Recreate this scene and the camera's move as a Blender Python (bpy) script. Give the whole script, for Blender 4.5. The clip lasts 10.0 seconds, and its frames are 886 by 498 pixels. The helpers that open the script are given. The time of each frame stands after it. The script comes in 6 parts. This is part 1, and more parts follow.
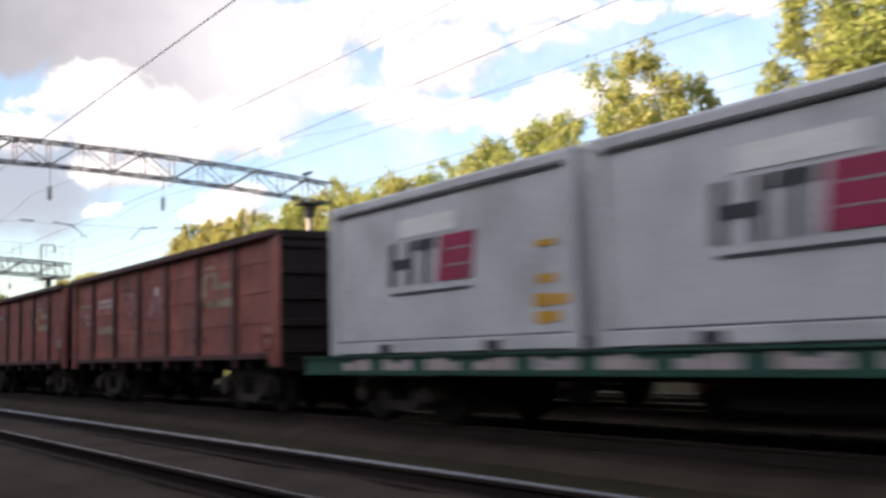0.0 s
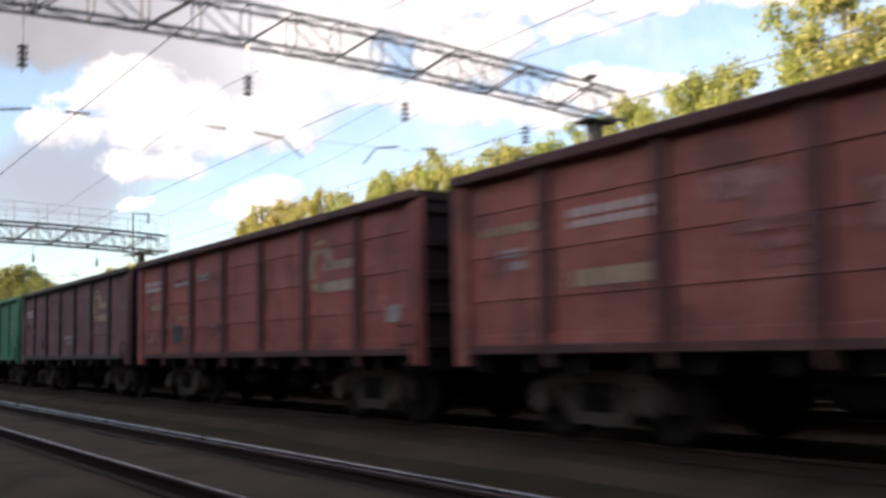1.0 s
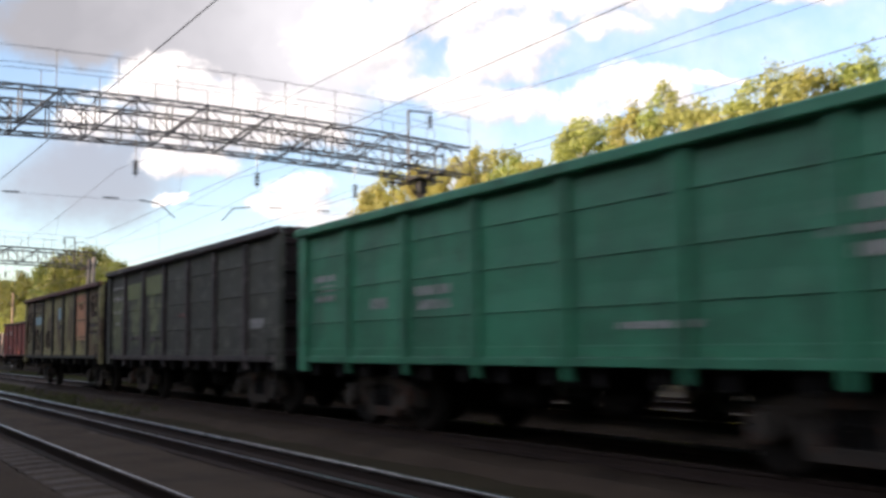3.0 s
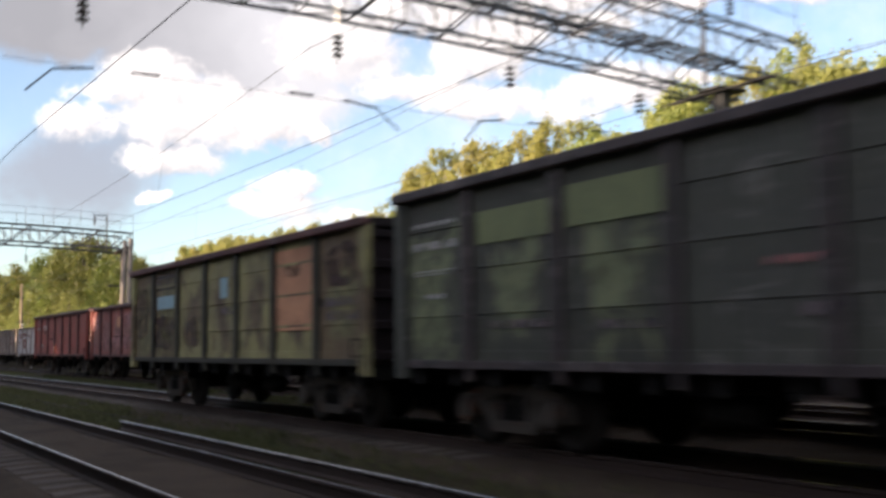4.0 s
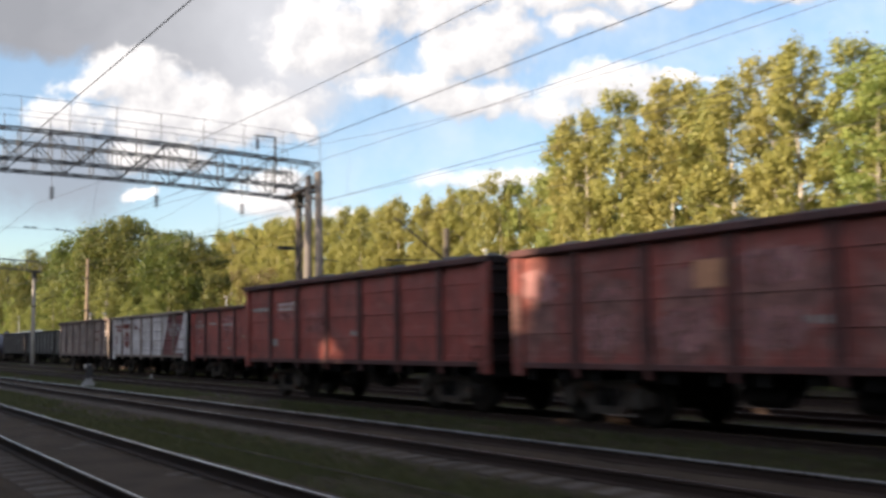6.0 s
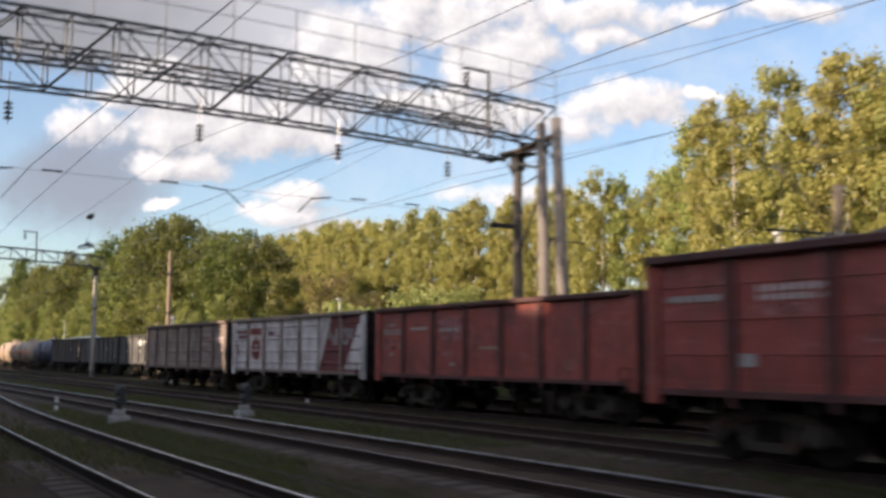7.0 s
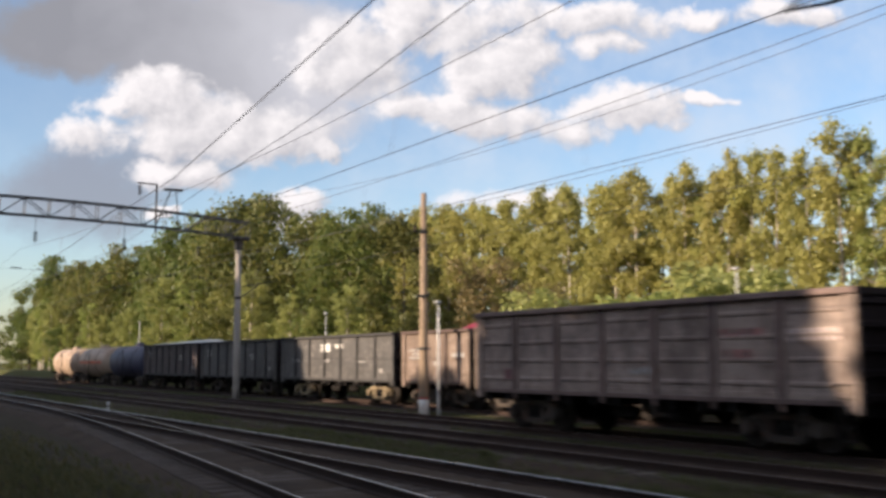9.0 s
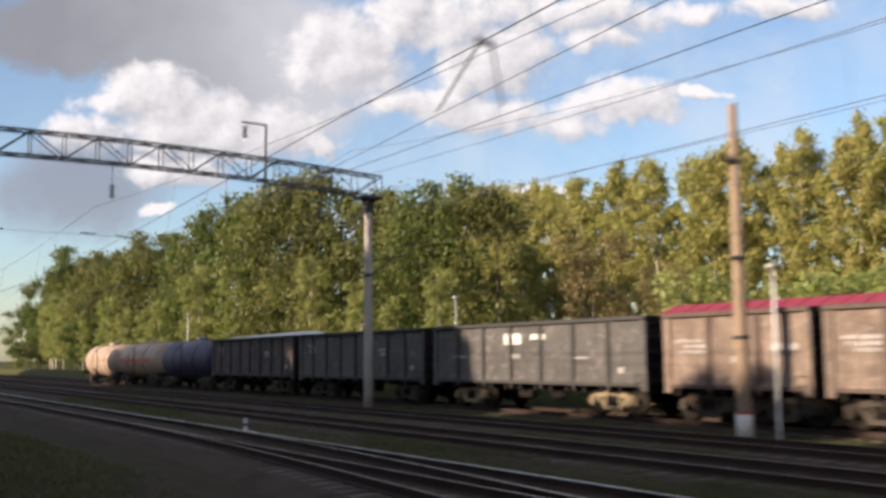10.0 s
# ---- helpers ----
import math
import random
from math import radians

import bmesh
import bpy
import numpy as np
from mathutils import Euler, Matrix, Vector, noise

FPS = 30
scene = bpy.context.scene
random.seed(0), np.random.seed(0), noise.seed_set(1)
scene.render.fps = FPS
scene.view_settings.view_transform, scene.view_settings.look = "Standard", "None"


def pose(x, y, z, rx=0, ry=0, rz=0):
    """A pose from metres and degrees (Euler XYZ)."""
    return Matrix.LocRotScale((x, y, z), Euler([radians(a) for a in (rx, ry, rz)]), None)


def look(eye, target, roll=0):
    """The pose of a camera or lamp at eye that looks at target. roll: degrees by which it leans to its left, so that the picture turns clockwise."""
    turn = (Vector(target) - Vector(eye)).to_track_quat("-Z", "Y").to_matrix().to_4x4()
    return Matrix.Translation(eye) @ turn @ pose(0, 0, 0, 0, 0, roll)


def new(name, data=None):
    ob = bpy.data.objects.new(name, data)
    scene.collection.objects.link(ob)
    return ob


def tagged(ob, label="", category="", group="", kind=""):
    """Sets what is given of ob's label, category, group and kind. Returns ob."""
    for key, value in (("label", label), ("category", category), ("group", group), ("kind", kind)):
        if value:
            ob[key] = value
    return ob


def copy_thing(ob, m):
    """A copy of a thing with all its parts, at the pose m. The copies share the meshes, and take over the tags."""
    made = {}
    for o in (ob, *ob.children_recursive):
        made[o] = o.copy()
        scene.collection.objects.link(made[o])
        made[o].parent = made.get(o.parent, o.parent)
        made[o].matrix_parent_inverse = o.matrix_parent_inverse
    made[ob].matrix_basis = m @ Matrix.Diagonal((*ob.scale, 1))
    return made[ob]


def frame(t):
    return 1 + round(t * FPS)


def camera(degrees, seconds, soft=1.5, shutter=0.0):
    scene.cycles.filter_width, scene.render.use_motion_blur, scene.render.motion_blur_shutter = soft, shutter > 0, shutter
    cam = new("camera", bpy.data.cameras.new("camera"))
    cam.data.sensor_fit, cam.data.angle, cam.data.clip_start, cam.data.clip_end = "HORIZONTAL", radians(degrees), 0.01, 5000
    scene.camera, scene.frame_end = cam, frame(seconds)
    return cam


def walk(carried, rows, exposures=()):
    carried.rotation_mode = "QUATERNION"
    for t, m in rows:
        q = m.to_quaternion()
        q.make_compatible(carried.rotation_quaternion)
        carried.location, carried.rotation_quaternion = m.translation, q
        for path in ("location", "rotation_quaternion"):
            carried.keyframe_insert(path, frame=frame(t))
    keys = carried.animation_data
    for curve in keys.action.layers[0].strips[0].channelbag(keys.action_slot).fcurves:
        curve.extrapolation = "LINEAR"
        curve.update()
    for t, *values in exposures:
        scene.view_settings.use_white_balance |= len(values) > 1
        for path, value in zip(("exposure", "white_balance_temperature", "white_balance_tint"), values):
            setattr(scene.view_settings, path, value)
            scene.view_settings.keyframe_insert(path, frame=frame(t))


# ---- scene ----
# the camera looks out of a moving train, forward and to the right
cam = camera(46.8, 10.0, soft=3.1, shutter=0.5)
# seconds, x, y, z, heading right of the track, pitch, roll
PATH_ROWS = [
    (0.0, 0.00, 0.00, 1.267, 34.92, 5.85, -1.45),
    (0.5, 0.27, 9.23, 1.309, 33.82, 6.16, -0.73),
    (1.0, 0.48, 18.47, 1.350, 33.17, 5.53, -1.25),
    (1.5, 0.66, 27.68, 1.392, 31.67, 5.51, 0.22),
    (2.0, 0.76, 36.81, 1.433, 31.13, 6.63, -0.44),
    (2.5, 0.77, 45.83, 1.475, 31.02, 5.58, -0.49),
    (4.0, 0.56, 72.29, 1.600, 32.25, 5.25, -0.88),
    (4.5, 0.50, 81.15, 1.641, 33.05, 5.44, 0.96),
    (5.0, 0.47, 90.06, 1.683, 33.10, 5.33, -0.56),
    (5.5, 0.46, 98.93, 1.724, 33.31, 4.96, -1.20),
    (7.0, 0.53, 124.98, 1.849, 31.92, 5.95, 0.25),
    (7.5, 0.46, 133.53, 1.890, 31.93, 6.37, 0.03),
    (8.0, 0.41, 141.99, 1.932, 32.11, 6.25, -0.70),
    (8.5, 0.37, 150.37, 1.974, 32.47, 5.76, -0.63),
    (9.0, 0.35, 158.72, 2.015, 31.82, 6.29, -0.12),
    (9.5, 0.31, 167.17, 2.057, 31.76, 6.61, -0.77),
    (10.0, 0.29, 175.59, 2.098, 32.10, 6.02, -0.53),
]
walk(cam, [(t, pose(x, y, z, 90 + p, 0, -h) @ pose(0, 0, 0, 0, 0, r)) for t, x, y, z, h, p, r in PATH_ROWS],
     exposures=[(0.0, 1.60, 6750, 20), (2.5, 1.56, 6700, 19), (4.0, 1.48, 6650, 18), (4.7, 1.42, 6650, 17), (5.5, 1.32, 6480, 13.5), (7.0, 1.07, 6450, 18), (10.0, 0.92, 6350, 18)])

# ---- light: low evening sun from behind the viewer, broken cumulus ----
SUN_FROM = Vector((-1.0, 0.10, 0.27)).normalized()
sun = new("sun", bpy.data.lights.new("sun", "SUN"))
sun.data.energy, sun.data.angle, sun.data.color = 5.0, radians(0.6), (1.0, 0.82, 0.58)
sun.matrix_world = look((0, 0, 80), Vector((0, 0, 80)) - SUN_FROM)


class Nodes:
    """Short way to write node trees."""

    def __init__(self, tree):
        self.tree = tree
        tree.nodes.clear()

    def add(self, kind, links=(), **values):
        n = self.tree.nodes.new(kind)
        for k, v in values.items():
            setattr(n, k, v)
        for key, v in dict(links).items():
            s = n.inputs[key]
            if isinstance(v, bpy.types.NodeSocket):
                self.tree.links.new(v, s)
            else:
                s.default_value = v
        return n

    def math(self, op, a, b=0.0, c=0.0, clamp=False):
        return self.add("ShaderNodeMath", {0: a, 1: b, 2: c}, operation=op, use_clamp=clamp).outputs[0]

    def vec(self, op, a, b=(0, 0, 0)):
        n = self.add("ShaderNodeVectorMath", {0: a, 1: b}, operation=op)
        return n.outputs["Value"] if op in ("DOT_PRODUCT", "LENGTH") else n.outputs["Vector"]

    def step(self, v, lo, hi):
        return self.add("ShaderNodeMapRange", {"Value": v, "From Min": lo, "From Max": hi}, interpolation_type="SMOOTHSTEP").outputs["Result"]

    def mix(self, f, a, b, mode="MIX"):
        return self.add("ShaderNodeMix", {"Factor": f, 6: a, 7: b}, data_type="RGBA", blend_type=mode).outputs[2]

    def noise(self, vector, scale, detail=4.0, rough=0.55, warp=0.0):
        return self.add("ShaderNodeTexNoise", {"Vector": vector, "Scale": scale, "Detail": detail, "Roughness": rough, "Distortion": warp}).outputs["Fac"]


def make_sky():
    w = bpy.data.worlds.new("sky")
    scene.world = w
    w.use_nodes = True
    n = Nodes(w.node_tree)
    sky = n.add("ShaderNodeTexSky", sky_type="NISHITA", sun_disc=False, sun_elevation=math.asin(SUN_FROM.z),
                sun_rotation=math.atan2(SUN_FROM.x, SUN_FROM.y), air_density=1.0, dust_density=0.8, ozone_density=1.5)
    d = n.add("ShaderNodeTexCoord").outputs["Generated"]
    # flat chart of the sky round the heading: u to the right, v up
    az = radians(32.2)
    f = n.math("MAXIMUM", n.vec("DOT_PRODUCT", d, (math.sin(az), math.cos(az), 0)), 0.08)
    u = n.math("DIVIDE", n.vec("DOT_PRODUCT", d, (math.cos(az), -math.sin(az), 0)), f)
    v = n.math("DIVIDE", n.vec("DOT_PRODUCT", d, (0, 0, 1)), f)
    uv = n.add("ShaderNodeCombineXYZ", {0: u, 1: v, 2: 0.0}).outputs[0]
    warp = n.add("ShaderNodeTexNoise", {"Vector": uv, "Scale": 11.0, "Detail": 6.0, "Roughness": 0.62}).outputs["Color"]
    push = n.vec("MULTIPLY", n.vec("SUBTRACT", warp, (0.5, 0.5, 0.5)), (0.085, 0.06, 0))
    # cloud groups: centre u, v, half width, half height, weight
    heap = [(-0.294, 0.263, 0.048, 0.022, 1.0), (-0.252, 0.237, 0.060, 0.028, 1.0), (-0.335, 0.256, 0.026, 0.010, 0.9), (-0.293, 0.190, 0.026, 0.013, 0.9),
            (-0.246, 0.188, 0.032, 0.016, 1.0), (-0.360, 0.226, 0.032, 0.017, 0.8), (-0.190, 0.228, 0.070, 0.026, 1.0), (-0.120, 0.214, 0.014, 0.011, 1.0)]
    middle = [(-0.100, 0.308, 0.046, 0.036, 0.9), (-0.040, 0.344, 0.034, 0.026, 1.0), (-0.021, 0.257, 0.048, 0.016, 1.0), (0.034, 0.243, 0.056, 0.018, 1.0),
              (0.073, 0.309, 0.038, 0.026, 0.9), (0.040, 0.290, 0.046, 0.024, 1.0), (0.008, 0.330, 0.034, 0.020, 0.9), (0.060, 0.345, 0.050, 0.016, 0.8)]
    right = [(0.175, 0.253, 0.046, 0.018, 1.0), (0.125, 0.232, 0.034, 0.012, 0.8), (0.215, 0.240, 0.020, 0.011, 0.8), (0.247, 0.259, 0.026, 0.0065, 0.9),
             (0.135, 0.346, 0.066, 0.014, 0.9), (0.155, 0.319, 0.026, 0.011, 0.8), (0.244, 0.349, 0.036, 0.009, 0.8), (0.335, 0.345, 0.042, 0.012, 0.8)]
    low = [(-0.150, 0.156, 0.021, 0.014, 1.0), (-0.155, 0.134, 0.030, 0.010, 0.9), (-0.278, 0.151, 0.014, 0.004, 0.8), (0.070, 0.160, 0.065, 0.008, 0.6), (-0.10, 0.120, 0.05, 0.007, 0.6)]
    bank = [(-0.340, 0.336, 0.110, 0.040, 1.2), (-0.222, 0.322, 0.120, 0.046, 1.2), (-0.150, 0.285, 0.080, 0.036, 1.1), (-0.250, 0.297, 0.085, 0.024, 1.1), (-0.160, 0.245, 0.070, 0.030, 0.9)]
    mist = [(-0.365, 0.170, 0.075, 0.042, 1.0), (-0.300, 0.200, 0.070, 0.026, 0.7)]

    def group(cells, at):
        total = -0.6
        for cu, cv, a, b, weight in cells:
            off = n.vec("MULTIPLY", n.vec("SUBTRACT", at, (cu, cv, 0)), (0.76 / a, 0.76 / b, 0))
            hill = n.math("MULTIPLY", n.math("SUBTRACT", 1.1, n.vec("DOT_PRODUCT", off, off), clamp=False), weight)
            total = n.math("MAXIMUM", total, hill)
        return total

    def billow(at):
        return n.math("MULTIPLY", n.math("SUBTRACT", n.noise(at, 30.0, 7.0, 0.60, 0.3), 0.5), 2.3)

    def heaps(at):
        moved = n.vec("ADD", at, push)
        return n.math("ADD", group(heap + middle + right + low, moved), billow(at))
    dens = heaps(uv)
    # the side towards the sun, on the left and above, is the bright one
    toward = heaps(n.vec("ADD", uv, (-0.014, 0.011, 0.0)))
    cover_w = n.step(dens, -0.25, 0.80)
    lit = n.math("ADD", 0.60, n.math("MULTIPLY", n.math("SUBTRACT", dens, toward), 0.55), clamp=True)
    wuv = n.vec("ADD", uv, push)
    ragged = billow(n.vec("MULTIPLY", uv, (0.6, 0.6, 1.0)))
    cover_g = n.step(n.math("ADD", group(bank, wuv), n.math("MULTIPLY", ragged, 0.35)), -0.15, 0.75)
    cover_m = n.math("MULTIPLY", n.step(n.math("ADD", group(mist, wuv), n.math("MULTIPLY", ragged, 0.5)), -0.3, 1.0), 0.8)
    # the rest of the sky goes on with the same broken cloud
    broad = n.noise(d, 3.2, 5.0, 0.55, 0.3)
    out = n.step(n.math("ABSOLUTE", u), 0.45, 0.75)
    high = n.step(v, 0.37, 0.55)
    rest = n.math("MULTIPLY", n.step(n.math("ADD", broad, n.math("MULTIPLY", ragged, 0.12)), 0.47, 0.60), n.math("MAXIMUM", out, high))
    up = n.vec("DOT_PRODUCT", d, (0, 0, 1))
    clear = n.step(up, 0.0, 0.08)
    # thin haze, thicker away from the heavy bank
    veil = n.math("MULTIPLY", n.step(n.noise(uv, 7.0, 5.0, 0.6), 0.30, 0.75), n.math("ADD", 0.14, n.math("MULTIPLY", n.step(u, -0.32, 0.0), 0.42)))
    blue = n.mix(1.0, sky.outputs[0], (0.97, 1.02, 1.05, 1), "MULTIPLY")
    col = n.mix(n.math("MULTIPLY", veil, clear), blue, (3.9, 4.3, 4.5, 1))
    col = n.mix(n.math("MULTIPLY", cover_m, clear), col, (1.75, 1.85, 2.05, 1))
    slow = n.math("ADD", n.step(u, -0.42, -0.06), n.math("MULTIPLY", n.math("SUBTRACT", n.noise(wuv, 8.0, 4.0, 0.5), 0.5), 0.9), clamp=True)
    col = n.mix(n.math("MULTIPLY", cover_g, clear), col, n.mix(slow, (1.70, 1.78, 1.88, 1), (3.4, 3.5, 3.6, 1)))
    white = n.mix(lit, (2.5, 2.55, 2.62, 1), (5.2, 5.1, 4.85, 1))
    col = n.mix(n.math("MULTIPLY", n.math("MAXIMUM", cover_w, rest), clear), col, white)
    bg = n.add("ShaderNodeBackground", {"Color": col, "Strength": 0.10})
    n.add("ShaderNodeOutputWorld", {"Surface": bg.outputs[0]})


make_sky()


# ---- materials ----
def surface(name, base, rough=0.6, metal=0.0, dirt=(0.06, 0.05, 0.04), amount=0.5, scale=1.0, streak=0.0, bump=0.15, spread=0.0, fine=18.0, rust=None, gloss=0.5, pale=0.0, worn=0.0, core=None):
    """A worn surface: base colour with broad stains, fine grain, streaks that run down, and relief."""
    m = bpy.data.materials.new(name)
    m.use_nodes = True
    n = Nodes(m.node_tree)
    at = n.add("ShaderNodeTexCoord").outputs["Object"]
    who = n.add("ShaderNodeObjectInfo").outputs["Random"]
    raw = n.add("ShaderNodeSeparateXYZ", {0: at})
    at = n.vec("ADD", at, n.add("ShaderNodeCombineXYZ", {0: n.math("MULTIPLY", who, 37.0), 1: n.math("MULTIPLY", who, 91.0), 2: 0.0}).outputs[0])
    broad = n.noise(at, 0.9 * scale, 5.0, 0.6)
    grain = n.noise(at, fine * scale, 4.0, 0.6)
    col = n.mix(n.math("MULTIPLY", n.step(broad, 0.42, 0.72), amount), (*base, 1), (*dirt, 1))
    if rust:
        col = n.mix(n.math("MULTIPLY", n.step(n.noise(at, 2.7 * scale, 6.0, 0.7, 0.6), 0.52, 0.68), 0.75), col, (*rust, 1))
    if streak:
        stretched = n.vec("MULTIPLY", at, (1.0, 7.0, 0.35))
        col = n.mix(n.math("MULTIPLY", n.step(n.noise(stretched, 1.3, 4.0), 0.48, 0.72), streak), col, (*dirt, 1))
    mottle = n.noise(at, 3.6 * scale, 6.0, 0.68, 0.4)
    if pale:
        # soot in broad patches, bleached and scraped spots, thin lines that run down
        wide = n.noise(n.vec("MULTIPLY", at, (1.0, 1.0, 0.7)), 1.5, 6.0, 0.66, 0.7)
        col = n.mix(n.math("MULTIPLY", n.step(wide, 0.45, 0.64), 0.55), col, (*dirt, 1))
        spots = n.noise(n.vec("ADD", n.vec("MULTIPLY", at, (1.0, 0.8, 1.3)), (7.0, 3.0, 5.0)), 2.6, 7.0, 0.7, 0.9)
        bleached = n.mix(0.55, (*[min(1.0, v * 1.9) for v in base], 1), (0.36, 0.31, 0.29, 1))
        col = n.mix(n.math("MULTIPLY", n.step(spots, 0.52, 0.66), pale), col, bleached)
        lines = n.noise(n.vec("MULTIPLY", at, (1.0, 9.0, 0.25)), 1.6, 4.0, 0.6)
        col = n.mix(n.math("MULTIPLY", n.step(lines, 0.55, 0.70), pale * 0.8), col, bleached)
    if core:
        # old paint burnt through in the middle of each sheet
        ragged = n.math("MULTIPLY", n.math("SUBTRACT", n.noise(n.vec("MULTIPLY", at, (1.0, 1.0, 0.6)), 1.7, 6.0, 0.7, 0.9), 0.5), 3.0)
        side = n.math("SUBTRACT", 1.0, n.math("DIVIDE", n.math("ABSOLUTE", raw.outputs[1]), 0.78))
        tall = n.math("SUBTRACT", 1.0, n.math("DIVIDE", n.math("ABSOLUTE", n.math("SUBTRACT", raw.outputs[2], 2.0)), 1.0))
        patch = n.math("ADD", n.math("MINIMUM", side, tall), n.math("ADD", ragged, n.math("MULTIPLY", n.math("SUBTRACT", who, 0.5), 0.5)))
        col = n.mix(n.math("MULTIPLY", n.step(patch, 0.15, 0.55), 0.85), col, n.mix(n.step(n.noise(at, 4.0, 4.0, 0.6), 0.40, 0.62), (*core, 1), (*[v * 0.5 for v in core], 1)))
    grain = n.math("ADD", n.math("MULTIPLY", grain, 0.55), n.math("MULTIPLY", mottle, 0.45))
    light = n.math("ADD", n.math("MULTIPLY", n.math("SUBTRACT", grain, 0.25), 1.0), n.math("ADD", 0.75 - spread / 2, n.math("MULTIPLY", who, spread)))
    col = n.mix(1.0, col, n.add("ShaderNodeCombineXYZ", {0: light, 1: light, 2: light}).outputs[0], "MULTIPLY")
    rg = n.math("ADD", rough - 0.12, n.math("MULTIPLY", grain, 0.24), clamp=True)
    b = n.add("ShaderNodeBump", {"Strength": bump, "Distance": 0.02, "Height": n.math("ADD", grain, n.math("MULTIPLY", broad, 1.5))})
    s = n.add("ShaderNodeBsdfPrincipled", {"Base Color": col, "Roughness": rg, "Metallic": metal, "Specular IOR Level": gloss, "Normal": b.outputs[0]})
    out = s.outputs[0]
    if worn:
        # thin paint that has flaked and washed away in spots
        left = n.step(n.noise(n.vec("ADD", at, (2.0, 9.0, 4.0)), 3.2, 6.0, 0.7, 0.6), 0.36, 0.36 + worn)
        out = n.add("ShaderNodeMixShader", {0: n.math("MULTIPLY", left, 0.85), 1: n.add("ShaderNodeBsdfTransparent").outputs[0], 2: out}).outputs[0]
    n.add("ShaderNodeOutputMaterial", {"Surface": out})
    return m


def leafy(name, base, second, spread=0.35):
    m = bpy.data.materials.new(name)
    m.use_nodes = True
    n = Nodes(m.node_tree)
    isle = n.add("ShaderNodeNewGeometry").outputs["Random Per Island"]
    who = n.add("ShaderNodeObjectInfo").outputs["Random"]
    col = n.mix(isle, (*base, 1), (*second, 1))
    k = n.math("ADD", 1.0 - spread / 2, n.math("MULTIPLY", who, spread))
    col = n.mix(1.0, col, n.add("ShaderNodeCombineXYZ", {0: k, 1: 1.0, 2: n.math("MULTIPLY", k, 0.9)}).outputs[0], "MULTIPLY")
    a = n.add("ShaderNodeBsdfPrincipled", {"Base Color": col, "Roughness": 0.55})
    t = n.add("ShaderNodeBsdfTranslucent", {"Color": col})
    n.add("ShaderNodeOutputMaterial", {"Surface": n.add("ShaderNodeMixShader", {0: 0.5, 1: a.outputs[0], 2: t.outputs[0]}).outputs[0]})
    return m


RUST = (0.10, 0.035, 0.018)
red_paint = surface("red_brown_paint", (0.335, 0.083, 0.062), 0.65, streak=0.35, spread=0.2, dirt=(0.090, 0.036, 0.031), pale=0.22)
rust_paint = surface("rusty_red_paint", (0.350, 0.102, 0.074), 0.7, streak=0.4, spread=0.2, dirt=(0.095, 0.040, 0.032), pale=0.22)
bright_red_paint = surface("bright_red_paint", (0.320, 0.064, 0.048), 0.6, streak=0.3, spread=0.15, dirt=(0.105, 0.042, 0.035), pale=0.24)
plum_paint = surface("plum_brown_paint", (0.190, 0.079, 0.076), 0.65, streak=0.35, spread=0.15, dirt=(0.060, 0.034, 0.036), pale=0.22)
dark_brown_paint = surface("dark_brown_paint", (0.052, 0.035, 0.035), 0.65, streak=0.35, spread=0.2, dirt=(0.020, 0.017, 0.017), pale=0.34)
green_paint = surface("green_paint", (0.040, 0.235, 0.130), 0.5, streak=0.25, spread=0.12, dirt=(0.025, 0.085, 0.050), pale=0.10)
dark_green_paint = surface("faded_dark_green_paint", (0.056, 0.056, 0.042), 0.7, streak=0.4, spread=0.15, dirt=(0.040, 0.038, 0.032), pale=0.34)
olive_paint = surface("peeling_olive_paint", (0.335, 0.297, 0.126), 0.75, streak=0.3, spread=0.2, dirt=(0.115, 0.085, 0.055), amount=0.6, pale=0.25, core=(0.130, 0.078, 0.050))
brown_olive = surface("rusty_olive_paint", (0.165, 0.112, 0.060), 0.75, streak=0.35, dirt=(0.065, 0.045, 0.032), amount=0.6, pale=0.15, core=(0.230, 0.205, 0.095))
olive_trim = surface("dark_olive_trim_paint", (0.039, 0.033, 0.023), 0.7, streak=0.3, dirt=(0.019, 0.016, 0.013))
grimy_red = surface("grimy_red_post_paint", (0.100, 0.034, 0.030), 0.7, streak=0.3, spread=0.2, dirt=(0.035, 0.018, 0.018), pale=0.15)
# end walls only: the shade between wagons is put into this dark colour
shaded_end_paint = surface("shaded_end_wall_paint", (0.026, 0.017, 0.017), 0.8, streak=0.3, spread=0.2, dirt=(0.012, 0.010, 0.010), gloss=0.2)
pole_concrete = surface("tanned_pole_concrete", (0.26, 0.19, 0.13), 0.9, dirt=(0.12, 0.085, 0.06), streak=0.3)
patched_green = surface("patchy_faded_green_paint", (0.052, 0.052, 0.038), 0.7, streak=0.4, spread=0.15, dirt=(0.030, 0.027, 0.022), pale=0.15, core=(0.205, 0.220, 0.112))
dusty_red = surface("dusty_red_paint", (0.285, 0.066, 0.050), 0.7, streak=0.4, spread=0.25, dirt=(0.095, 0.042, 0.036), pale=0.26, core=(0.270, 0.130, 0.110))
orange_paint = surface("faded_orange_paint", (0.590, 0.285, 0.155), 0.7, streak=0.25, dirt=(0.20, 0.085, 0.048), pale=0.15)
grey_paint = surface("dusty_grey_paint", (0.290, 0.225, 0.190), 0.7, streak=0.4, spread=0.15, dirt=(0.085, 0.058, 0.048), rust=(0.102, 0.060, 0.042), pale=0.34)
